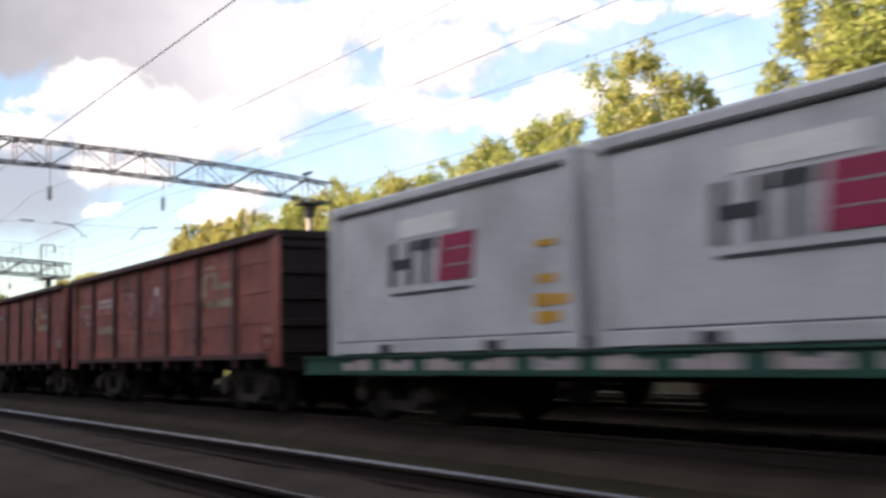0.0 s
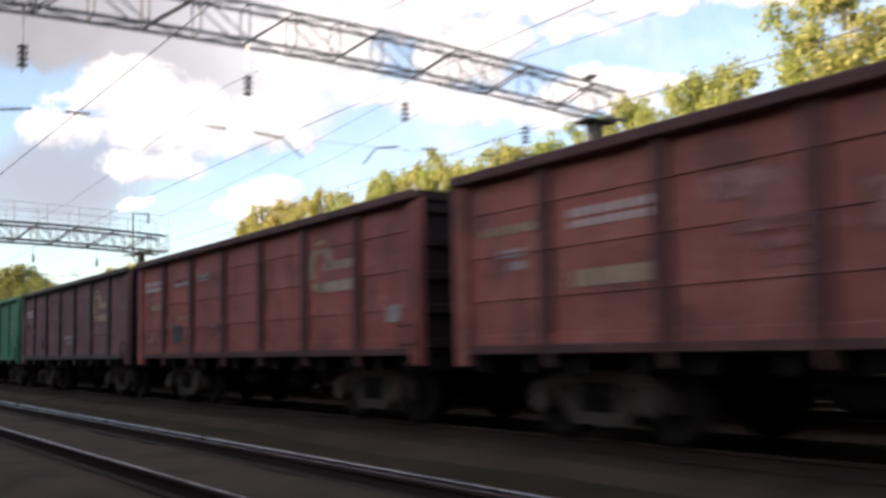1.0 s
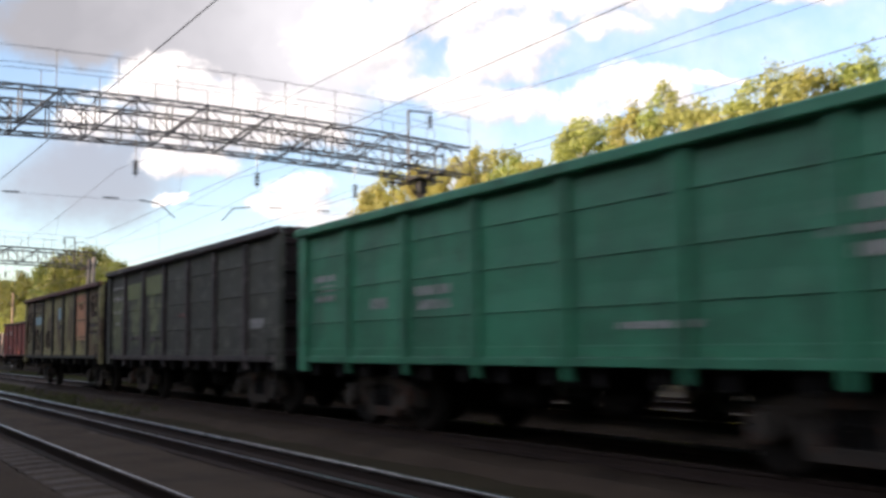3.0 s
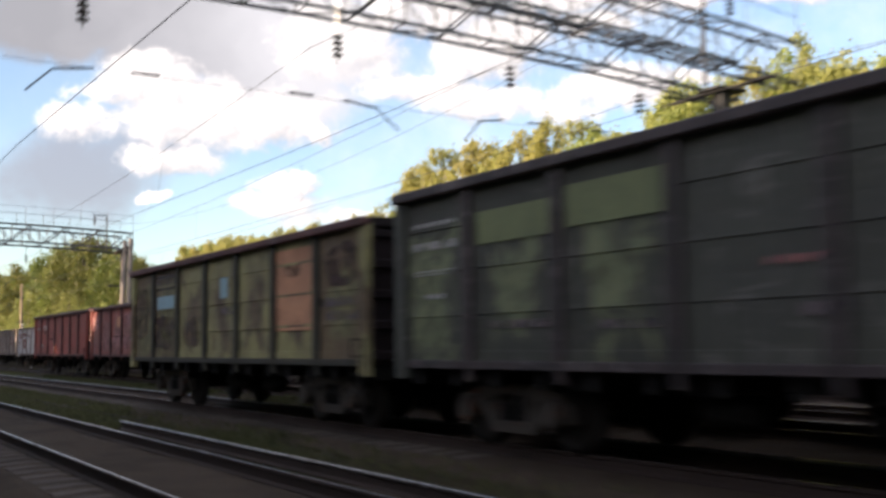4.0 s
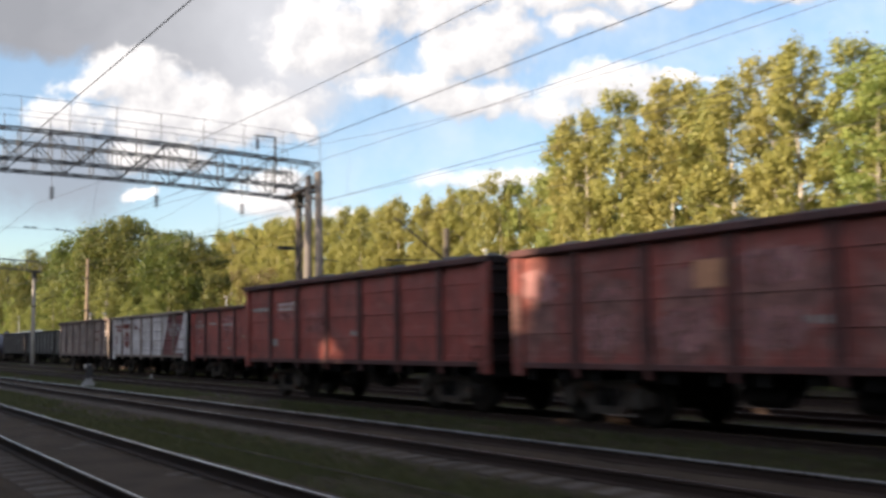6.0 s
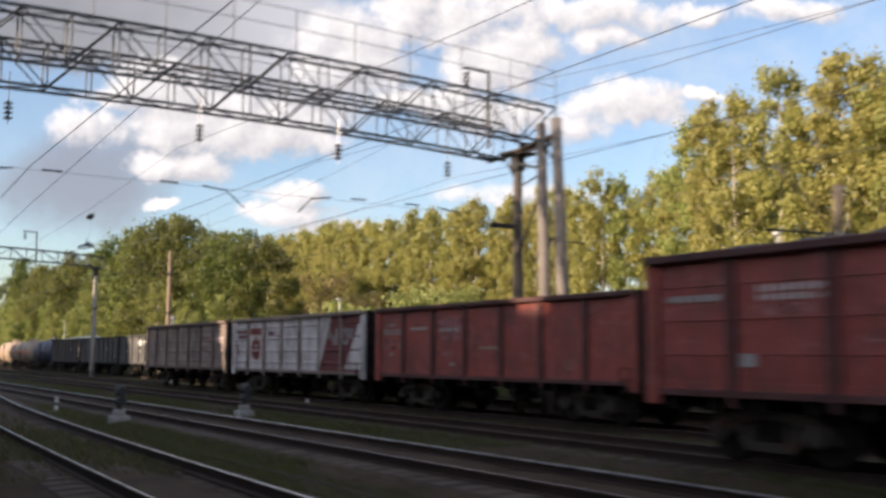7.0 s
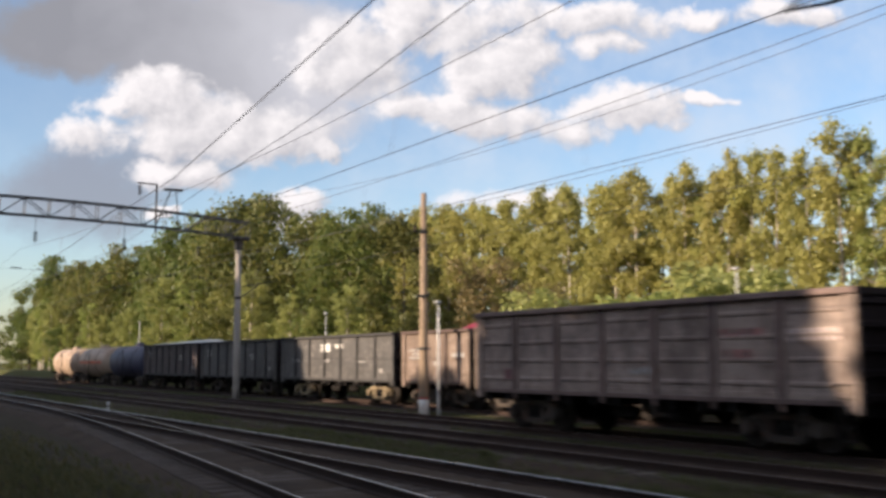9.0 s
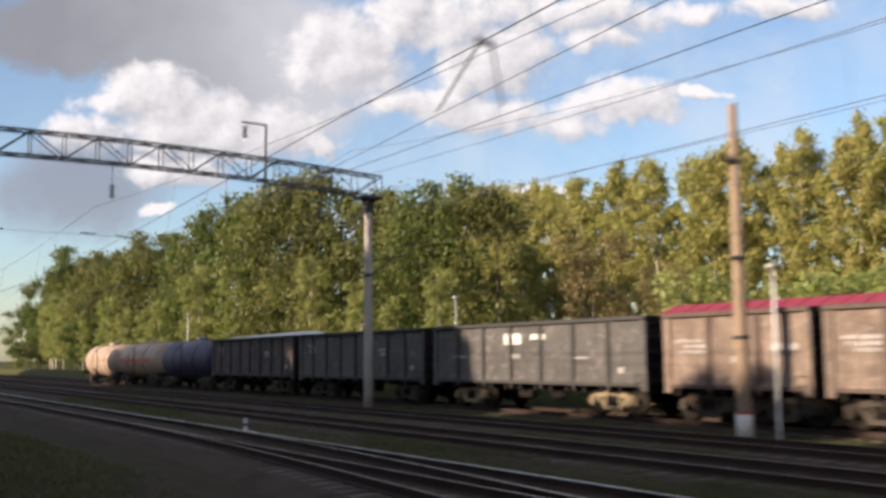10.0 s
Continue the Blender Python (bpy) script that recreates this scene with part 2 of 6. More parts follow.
grey_post = surface("brown_stained_post_paint", (0.170, 0.115, 0.100), 0.7, streak=0.4, spread=0.2, dirt=(0.06, 0.04, 0.035), pale=0.2)
beige_post = surface("soot_stained_post_paint", (0.085, 0.055, 0.045), 0.7, streak=0.3, dirt=(0.035, 0.024, 0.02))
slate_post = surface("dark_slate_post_paint", (0.038, 0.036, 0.035), 0.7, streak=0.3, dirt=(0.02, 0.018, 0.017))
slate_paint = surface("slate_grey_paint", (0.075, 0.071, 0.068), 0.7, streak=0.3, spread=0.2, dirt=(0.041, 0.038, 0.035), pale=0.34)
beige_paint = surface("dusty_beige_paint", (0.200, 0.145, 0.112), 0.7, streak=0.4, spread=0.25, dirt=(0.075, 0.050, 0.038), pale=0.4)
white_paint = surface("stained_white_paint", (0.640, 0.600, 0.592), 0.6, streak=0.35, spread=0.10, dirt=(0.235, 0.190, 0.178), pale=0.06)
faded_crimson = surface("faded_crimson_paint", (0.150, 0.028, 0.028), 0.6, streak=0.25, dirt=(0.130, 0.052, 0.046))
container_paint = surface("silver_grey_container_paint", (0.67, 0.65, 0.635), 0.42, streak=0.12, dirt=(0.297, 0.289, 0.281), bump=0.05)
flatcar_paint = surface("flatcar_green_paint", (0.020, 0.093, 0.061), 0.55, streak=0.2, dirt=(0.023, 0.035, 0.029))
under_steel = surface("grimy_underframe_steel", (0.018, 0.016, 0.015), 0.8, dirt=(0.011, 0.010, 0.009), gloss=0.12)
bogie_steel = surface("dusty_bogie_steel", (0.060, 0.050, 0.042), 0.7, dirt=(0.019, 0.014, 0.012), rust=RUST, gloss=0.15)
# lighter copy of the bogie steel with sunlight put into the colour
pale_bogie = surface("sunlit_bogie_steel", (0.22, 0.17, 0.10), 0.7, dirt=(0.09, 0.06, 0.04))
wheel_steel = surface("worn_wheel_steel", (0.030, 0.025, 0.022), 0.7, 0.2, dirt=(0.014, 0.011, 0.009), gloss=0.15)
rail_side = surface("rusty_rail_steel", (0.042, 0.028, 0.023), 0.8, dirt=(0.022, 0.015, 0.012), gloss=0.15)
rail_top = surface("polished_rail_steel", (0.40, 0.40, 0.41), 0.28, 1.0, dirt=(0.22, 0.20, 0.19), amount=0.5, bump=0.02)
rail_dull = surface("lightly_used_rail_steel", (0.20, 0.165, 0.145), 0.42, 0.9, dirt=(0.10, 0.07, 0.06), amount=0.5, bump=0.02)
concrete = surface("weathered_concrete", (0.30, 0.27, 0.24), 0.9, dirt=(0.15, 0.13, 0.11), streak=0.3)
mast_concrete = surface("old_mast_concrete", (0.185, 0.160, 0.145), 0.9, dirt=(0.10, 0.085, 0.075), streak=0.3)
signal_concrete = surface("sooty_footing_concrete", (0.36, 0.35, 0.34), 0.9, dirt=(0.14, 0.12, 0.11), streak=0.3)
sleeper_concrete = surface("sleeper_concrete", (0.110, 0.090, 0.078), 0.9, spread=0.3, dirt=(0.037, 0.030, 0.024), gloss=0.15)
limewash = surface("limewashed_concrete", (0.62, 0.61, 0.58), 0.9, dirt=(0.35, 0.32, 0.28))
band_red = surface("red_band_paint", (0.40, 0.05, 0.04), 0.6)
gantry_steel = surface("galvanised_lattice_steel", (0.080, 0.083, 0.090), 0.6, 0.3, dirt=(0.040, 0.037, 0.035), spread=0.15)
mast_steel = surface("brown_mast_steel", (0.075, 0.058, 0.048), 0.7, dirt=(0.040, 0.030, 0.025))
dark_steel = surface("dark_fitting_steel", (0.035, 0.035, 0.038), 0.6, 0.3)
insulator_glass = surface("brown_insulator_porcelain", (0.030, 0.022, 0.022), 0.25, bump=0.0)
wire_metal = surface("dull_wire_copper", (0.080, 0.075, 0.072), 0.5, 0.4, bump=0.0)
mark_white = surface("faded_white_marking", (0.406, 0.392, 0.378), 0.7, dirt=(0.245, 0.196, 0.175), worn=0.10)
# white for the sun reflection painted on the containers
glare_white = surface("painted_glare_white", (0.90, 0.87, 0.80), 0.5, dirt=(0.70, 0.66, 0.60), amount=0.3, bump=0.02)
mark_bright = surface("fresh_white_marking", (0.66, 0.56, 0.53), 0.7, dirt=(0.40, 0.25, 0.22), worn=0.06)
brick_mark = surface("brick_red_advert_paint", (0.215, 0.036, 0.022), 0.7, dirt=(0.16, 0.06, 0.045), worn=0.05)
mark_cream = surface("faded_cream_marking", (0.460, 0.360, 0.245), 0.7, dirt=(0.238, 0.140, 0.098), worn=0.06)
mark_pink = surface("washed_out_pink_marking", (0.390, 0.165, 0.155), 0.7, dirt=(0.196, 0.070, 0.056), worn=0.22)
mark_blue = surface("pale_blue_marking", (0.29, 0.43, 0.48), 0.7, dirt=(0.175, 0.224, 0.238))
mark_mauve = surface("washed_mauve_patch", (0.155, 0.120, 0.125), 0.75, dirt=(0.09, 0.07, 0.07), pale=0.2, worn=0.25)
dusty_pink = surface("dusty_pink_patch", (0.430, 0.205, 0.195), 0.75, streak=0.3, dirt=(0.17, 0.06, 0.05), pale=0.3, worn=0.18)
maroon_smudge = surface("maroon_smudge", (0.085, 0.040, 0.034), 0.8, dirt=(0.04, 0.03, 0.022), pale=0.1, worn=0.30)
brown_smudge = surface("brown_smudge", (0.135, 0.085, 0.055), 0.8, dirt=(0.04, 0.03, 0.022), pale=0.1, worn=0.30)
mark_yellow = surface("yellow_marking", (0.75, 0.38, 0.02), 0.6)
mark_dark = surface("dark_marking", (0.045, 0.045, 0.05), 0.6)
mark_magenta = surface("magenta_marking", (0.42, 0.018, 0.085), 0.5)
pale_green = surface("faded_pale_green_paint", (0.185, 0.205, 0.095), 0.7, streak=0.4, dirt=(0.05, 0.055, 0.035))
coal = surface("coal", (0.018, 0.017, 0.017), 0.6, scale=3.0, bump=0.6)
gravel = surface("ballast_gravel", (0.062, 0.045, 0.033), 0.95, scale=1.0, fine=26.0, bump=1.0, amount=0.7, dirt=(0.028, 0.021, 0.016), gloss=0.08)
soil = surface("oily_soil", (0.044, 0.034, 0.021), 0.95, fine=9.0, bump=0.8, amount=0.8, dirt=(0.024, 0.022, 0.011), gloss=0.08)
meadow = surface("meadow_turf", (0.060, 0.066, 0.022), 0.95, fine=6.0, scale=0.4, bump=0.8, amount=0.8, dirt=(0.075, 0.060, 0.030), gloss=0.08)
grass_blade = leafy("grass_blades", (0.070, 0.082, 0.034), (0.125, 0.120, 0.056), 0.2)
leaf_gold = leafy("sunny_poplar_leaves", (0.258, 0.250, 0.079), (0.410, 0.390, 0.135), 0.10)
leaf_green = leafy("green_birch_leaves", (0.215, 0.256, 0.080), (0.380, 0.404, 0.138), 0.16)
leaf_dark = leafy("dark_maple_leaves", (0.082, 0.116, 0.030), (0.178, 0.190, 0.050), 0.3)
leaf_brown = leafy("withered_leaves", (0.170, 0.130, 0.060), (0.250, 0.195, 0.090))
bark = surface("grey_bark", (0.13, 0.105, 0.08), 0.9, scale=2.0, bump=0.8, spread=0.3)
pale_bark = surface("pale_birch_bark", (0.38, 0.34, 0.28), 0.85, scale=2.0, dirt=(0.10, 0.085, 0.07), bump=0.5)
roof_red = surface("crimson_sheet_roof", (0.26, 0.022, 0.040), 0.5, streak=0.15, dirt=(0.16, 0.02, 0.035), bump=0.05)
shed_wall = surface("shed_wall_plaster", (0.30, 0.27, 0.22), 0.9, streak=0.3)
tank_beige = surface("tank_beige_paint", (0.36, 0.27, 0.20), 0.6, streak=0.3, dirt=(0.2, 0.12, 0.08))
tank_blue = surface("tank_dark_blue_paint", (0.024, 0.026, 0.060), 0.6, streak=0.2, dirt=(0.03, 0.03, 0.05))
tank_orange = surface("tank_orange_band_paint", (0.50, 0.12, 0.05), 0.6)
lamp_white = surface("white_lamp_housing", (0.7, 0.7, 0.68), 0.4, bump=0.0)


# ---- building helpers ----
def box(bm, x0, x1, y0, y1, z0, z1, bevel=0.0):
    vs = [bm.verts.new((x, y, z)) for x in (x0, x1) for y in (y0, y1) for z in (z0, z1)]
    for q in ((0, 1, 3, 2), (4, 6, 7, 5), (0, 4, 5, 1), (2, 3, 7, 6), (0, 2, 6, 4), (1, 5, 7, 3)):
        bm.faces.new([vs[i] for i in q])
    if bevel:
        es = {e for v in vs for e in v.link_edges}
        bmesh.ops.bevel(bm, geom=list(es), offset=bevel, segments=1, affect="EDGES")


def rod(bm, a, b, r, sides=6, r2=None):
    """A bar from a to b, with closed ends; r2: the radius at b."""
    a, b = Vector(a), Vector(b)
    d = (b - a).normalized()
    s = d.cross(Vector((0, 0, 1)) if abs(d.z) < 0.9 else Vector((0, 1, 0))).normalized()
    t = d.cross(s)
    r2 = r if r2 is None else r2
    rings = []
    for p, rr in ((a, r), (b, r2)):
        rings.append([bm.verts.new(p + (s * math.cos(k * math.tau / sides) + t * math.sin(k * math.tau / sides)) * rr) for k in range(sides)])
    for k in range(sides):
        bm.faces.new((rings[0][k], rings[0][(k + 1) % sides], rings[1][(k + 1) % sides], rings[1][k]))
    bm.faces.new(rings[0][::-1])
    bm.faces.new(rings[1])


def lathe(bm, profile, axis_at=(0, 0, 0), sides=16, axis="z"):
    """A turned body; profile: (radius, height) pairs."""
    rings = []
    for r, h in profile:
        ring = []
        for k in range(sides):
            c, s = math.cos(k * math.tau / sides) * r, math.sin(k * math.tau / sides) * r
            p = {"z": (c, s, h), "x": (h, c, s), "y": (c, h, s)}[axis]
            ring.append(bm.verts.new(Vector(axis_at) + Vector(p)))
        rings.append(ring)
    for lo, hi in zip(rings, rings[1:]):
        for k in range(sides):
            bm.faces.new((lo[k], lo[(k + 1) % sides], hi[(k + 1) % sides], hi[k]))
    bm.faces.new(rings[0][::-1])
    bm.faces.new(rings[-1])


def mesh_of(name, build, material, smooth=False):
    bm = bmesh.new()
    build(bm)
    bmesh.ops.recalc_face_normals(bm, faces=bm.faces)
    me = bpy.data.meshes.new(name)
    bm.to_mesh(me)
    bm.free()
    me.materials.append(material)
    if smooth:
        for p in me.polygons:
            p.use_smooth = True
    return me


def part(name, build, material, parent=None, label="", at=None, smooth=False):
    """One mesh object; build is a function of a bmesh, or a mesh to share."""
    me = build if isinstance(build, bpy.types.Mesh) else mesh_of(name, build, material, smooth)
    ob = new(name, me)
    if parent:
        ob.parent = parent
    if at:
        ob.location = at
    return tagged(ob, label)


def thing(name, place, label, category, group="", kind=""):
    ob = new(name)
    ob.location = place
    return tagged(ob, label, category, group, kind)


# ---- ground and tracks ----
def along(pts, y):
    """Value at y on a line through (y, value) points."""
    for (a, za), (b, zb) in zip(pts, pts[1:]):
        if a <= y <= b:
            return za + (zb - za) * (y - a) / (b - a)
    return pts[0][1] if y < pts[0][0] else pts[-1][1]


TRACKS = {"n": (4.20, 0.28), "a": (9.475, 0.24), "b": (14.30, 0.20), "d": (18.92, 0.12), "c": (24.90, 0.05)}  # centre x, rail top z
Y0, Y1 = -40.0, 420.0


def ground_height(x):
    pts = [(-400, -0.6), (-30, -0.45), (-3, -0.30), (1.5, -0.15), (4.2, 0.02), (6.8, -0.10), (9.5, -0.02), (12, -0.13), (14.3, -0.06), (16.6, -0.20),
           (19, -0.14), (21.8, -0.24), (25, -0.21), (27.5, -0.28), (29, 0.75), (30, 0.90), (31, 0.80), (33, 0.25), (36, 0.15), (60, 0.6), (400, 0.6)]
    for (a, za), (b, zb) in zip(pts, pts[1:]):
        if a <= x <= b:
            return za + (zb - za) * (x - a) / (b - a)
    return 0.6 if x > 0 else -0.6


def bed_height(x):
    """Top of soil or ballast at x."""
    z = ground_height(x)
    for xc, zr in TRACKS.values():
        d = abs(x - xc)
        if d < 2.2:
            z = max(z, zr - 0.17 - max(0, d - 1.3) * 0.32)
    return z


def build_ground():
    xs = [-3000, -800, -200, -60, -30] + [i * 1.0 for i in range(-10, 36)] + [40, 46, 54, 70, 120, 300, 900, 3000]
    ys = [-3000, -600, -150] + [-40 + i * 4.0 for i in range(0, 92)] + [350, 420, 600, 1200, 3500]
    verts, faces = [], []
    for y in ys:
        for x in xs:
            near = -12 < x < 36 and -40 <= y <= 330
            verts.append((x, y, ground_height(x) + (0.05 * noise.noise(Vector((x * 0.5, y * 0.3, 0))) if near else 0)))
    w = len(xs)
    for j in range(len(ys) - 1):
        for i in range(w - 1):
            faces.append((j * w + i, j * w + i + 1, (j + 1) * w + i + 1, (j + 1) * w + i))
    me = bpy.data.meshes.new("ground")
    me.from_pydata(verts, [], faces)
    me.materials.append(soil)
    me.materials.append(meadow)
    for p in me.polygons:
        if not -12 < p.center.x < 28:
            p.material_index = 1
    tagged(new("ground", me), "dark oily soil with weeds between the tracks", "ground", kind="structure")


build_ground()


def rail_run(path, material_side, material_top, parent, name="rail", worn=(7,)):
    """A flat-bottomed rail along points (x, y, z of the top)."""
    sec = [(-0.066, -0.17), (-0.066, -0.155), (-0.012, -0.13), (-0.012, -0.045), (-0.036, -0.035), (-0.036, -0.006), (-0.028, -0.001), (-0.016, 0.0),
           (0.016, 0.0), (0.028, -0.001), (0.036, -0.006), (0.036, -0.035), (0.012, -0.045), (0.012, -0.13), (0.066, -0.155), (0.066, -0.17)]
    verts, faces = [], []
    k = len(sec)
    for x, y, z in path:
        verts += [(x + a, y, z + b) for a, b in sec]
    for j in range(len(path) - 1):
        for i in range(k):
            faces.append((j * k + i, j * k + (i + 1) % k, (j + 1) * k + (i + 1) % k, (j + 1) * k + i))
    me = bpy.data.meshes.new(name)
    me.from_pydata(verts, [], faces)
    me.materials.append(material_side)
    me.materials.append(material_top)
    for i, p in enumerate(me.polygons):
        if i % k in worn:
            p.material_index = 1
    ob = new(name, me)
    ob.parent = parent
    return ob


# strips of the section that the wheels keep bright: the crown, and the inner side of the head
GAUGE_FACE = {-0.76: (7,), 0.76: (6, 7)}


def bed(name, line, half, parent, seed):
    """Ballast under a track: a low bank with an uneven crown. line: (x, y, rail top z)."""
    rnd = random.Random(seed)
    offs = [-half - 0.75, -half - 0.35, -half, -half * 0.5, 0, half * 0.5, half, half + 0.35, half + 0.75]
    drop = [-0.46, -0.30, -0.20, -0.165, -0.17, -0.165, -0.20, -0.30, -0.46]
    verts, faces = [], []
    for x, y, z in line:
        for o, d in zip(offs, drop):
            verts.append((x + o + rnd.uniform(-0.06, 0.06), y, z + d + rnd.uniform(-0.02, 0.02)))
    k = len(offs)
    for j in range(len(line) - 1):
        for i in range(k - 1):
            faces.append((j * k + i, j * k + i + 1, (j + 1) * k + i + 1, (j + 1) * k + i))
    me = bpy.data.meshes.new(name)
    me.from_pydata(verts, [], faces)
    me.materials.append(gravel)
    ob = new(name, me)
    ob.parent = parent
    return ob


def sleeper_mesh(length=2.7):
    h = length / 2

    def build(bm):
        prof = [(-0.14, -0.22), (0.14, -0.22), (0.11, 0.0), (-0.11, 0.0)]
        rows = []
        for x, lift in ((-h, -0.02), (-h * 0.72, 0.0), (-h * 0.35, -0.03), (h * 0.35, -0.03), (h * 0.72, 0.0), (h, -0.02)):
            rows.append([bm.verts.new((x, a, b + (lift if b == 0 else 0))) for a, b in prof])
        for lo, hi in zip(rows, rows[1:]):
            for i in range(4):
                bm.faces.new((lo[i], lo[(i + 1) % 4], hi[(i + 1) % 4], hi[i]))
        bm.faces.new(rows[0])
        bm.faces.new(rows[-1][::-1])
    return mesh_of("sleeper", build, sleeper_concrete)


SLEEPER = sleeper_mesh()


def straight_track(key, label, y0, y1, near):
    """near: the stretch whose sleepers are single pieces."""
    x, z = TRACKS[key]
    t = thing("railway_track", (0, 0, 0), label, "railway track", "parallel tracks of the yard", "structure")
    ys = [y0 + i * 6.0 for i in range(int((y1 - y0) / 6) + 1)]
    for side in (-0.76, 0.76):
        rail_run([(x + side, y, z) for y in ys], rail_side, rail_top if key in "na" else rail_dull, t, worn=(4, 5, 6, 7, 8, 9) if key == "a" and side > 0 else GAUGE_FACE[side])
    bed("ballast_bed", [(x, y0 + i * 0.9, z) for i in range(int((y1 - y0) / 0.9))], 1.45, t, key)
    rnd = random.Random(key)
    y = near[0]
    while y < near[1]:
        s = new("sleeper", SLEEPER)
        s.parent = t
        s.location, s.rotation_euler = (x, y, z - 0.155), (0, 0, rnd.uniform(-0.02, 0.02))
        y += 0.55
    return t


straight_track("n", "rusty rails with polished tops on dark gravel ballast", Y0, 110, (50, 110))
straight_track("a", "rails on concrete sleepers under the nearest freight train", Y0, 330, (84, 226))
straight_track("b", "rails on concrete sleepers in brown ballast", Y0, 330, (100, 215))
straight_track("d", "rails under the farther open wagons", Y0, 330, (165, 225))
straight_track("c", "rails under the farthest freight train", 84, 420, (180, 240))


def turnout():
    """A crossover that leaves the near track and runs into the next one."""
    xa, za = TRACKS["n"]
    xb, zb = TRACKS["a"]
    t = thing("railway_turnout", (0, 0, 0), "crossover rails curving from one track to the next", "railway turnout", kind="structure")
    y0, y1 = 110.0, 206.0
    bends = [(100, 0.0), (115, 0.0), (130, 0.3), (146, 0.7), (154, 1.05), (158, 1.25), (165, 1.8), (170.6, 2.4), (178, 3.25), (186, 4.1), (192, 4.65), (199, 5.1), (206, xb - xa), (220, xb - xa)]

    def shift(y):
        for (a, s), (b, e) in zip(bends, bends[1:]):
            if a <= y <= b:
                return s + (e - s) * (y - a) / (b - a)

    def centre(y):
        k = sum(shift(y + d) for d in (-6, -3, 0, 3, 6)) / 5
        return xa + k, za + (zb - za) * k / (xb - xa)
    ys = [y0 + i * 2.0 for i in range(int((y1 - y0) / 2) + 1)]
    for side in (-0.76, 0.76):
        rail_run([(centre(y)[0] + side, y, centre(y)[1] + 0.004) for y in ys], rail_side, rail_top, t, worn=GAUGE_FACE[side])
    bed("ballast_bed", [(centre(y)[0], y, centre(y)[1] - 0.012) for y in [y0 + i * 0.9 for i in range(int((y1 - y0) / 0.9))]], 1.45, t, 7)
    y = y0
    while y < y1 - 12:
        s = new("sleeper", SLEEPER)
        s.parent = t
        s.location, s.rotation_euler = (centre(y)[0], y, centre(y)[1] - 0.158), (0, 0, -0.08)
        y += 0.55


turnout()


def spare_rail():
    """A length of rail laid down beside the near track."""
    bends = [(-12, 5.18), (0, 5.20), (16, 5.25), (40, 5.37), (55, 5.55), (63, 5.77), (74, 5.80), (92, 5.80)]
    t = thing("spare_rail", (0, 0, 0), "worn spare rail lying on the ballast beside a track", "rail")
    ys = [-12 + i * 2.0 for i in range(53)]
    rail_run([(sum(along(bends, y + d) for d in (-4, -2, 0, 2, 4)) / 5, y, 0.245) for y in ys], rail_side, rail_top, t, worn=(4, 5, 6, 7))


spare_rail()


def tube(bm, pts, r, sides=5):
    """A bar that follows points, as one skin."""
    pts = [Vector(p) for p in pts]
    rings = []
    for i, p in enumerate(pts):
        d = (pts[min(i + 1, len(pts) - 1)] - pts[max(i - 1, 0)]).normalized()
        s = d.cross(Vector((0, 0, 1)) if abs(d.z) < 0.9 else Vector((0, 1, 0))).normalized()
        t = d.cross(s)
        rings.append([bm.verts.new(p + (s * math.cos((k + 0.5) * math.tau / sides) + t * math.sin((k + 0.5) * math.tau / sides)) * r) for k in range(sides)])
    for a, b in zip(rings, rings[1:]):
        for k in range(sides):
            bm.faces.new((a[k], a[(k + 1) % sides], b[(k + 1) % sides], b[k]))
    bm.faces.new(rings[0][::-1])
    bm.faces.new(rings[-1])


# ---- freight wagons ----
PITCH = 13.92      # between couplings
HALF = 6.52        # half length of a wagon body
WIDE = 1.57        # half width of a wagon


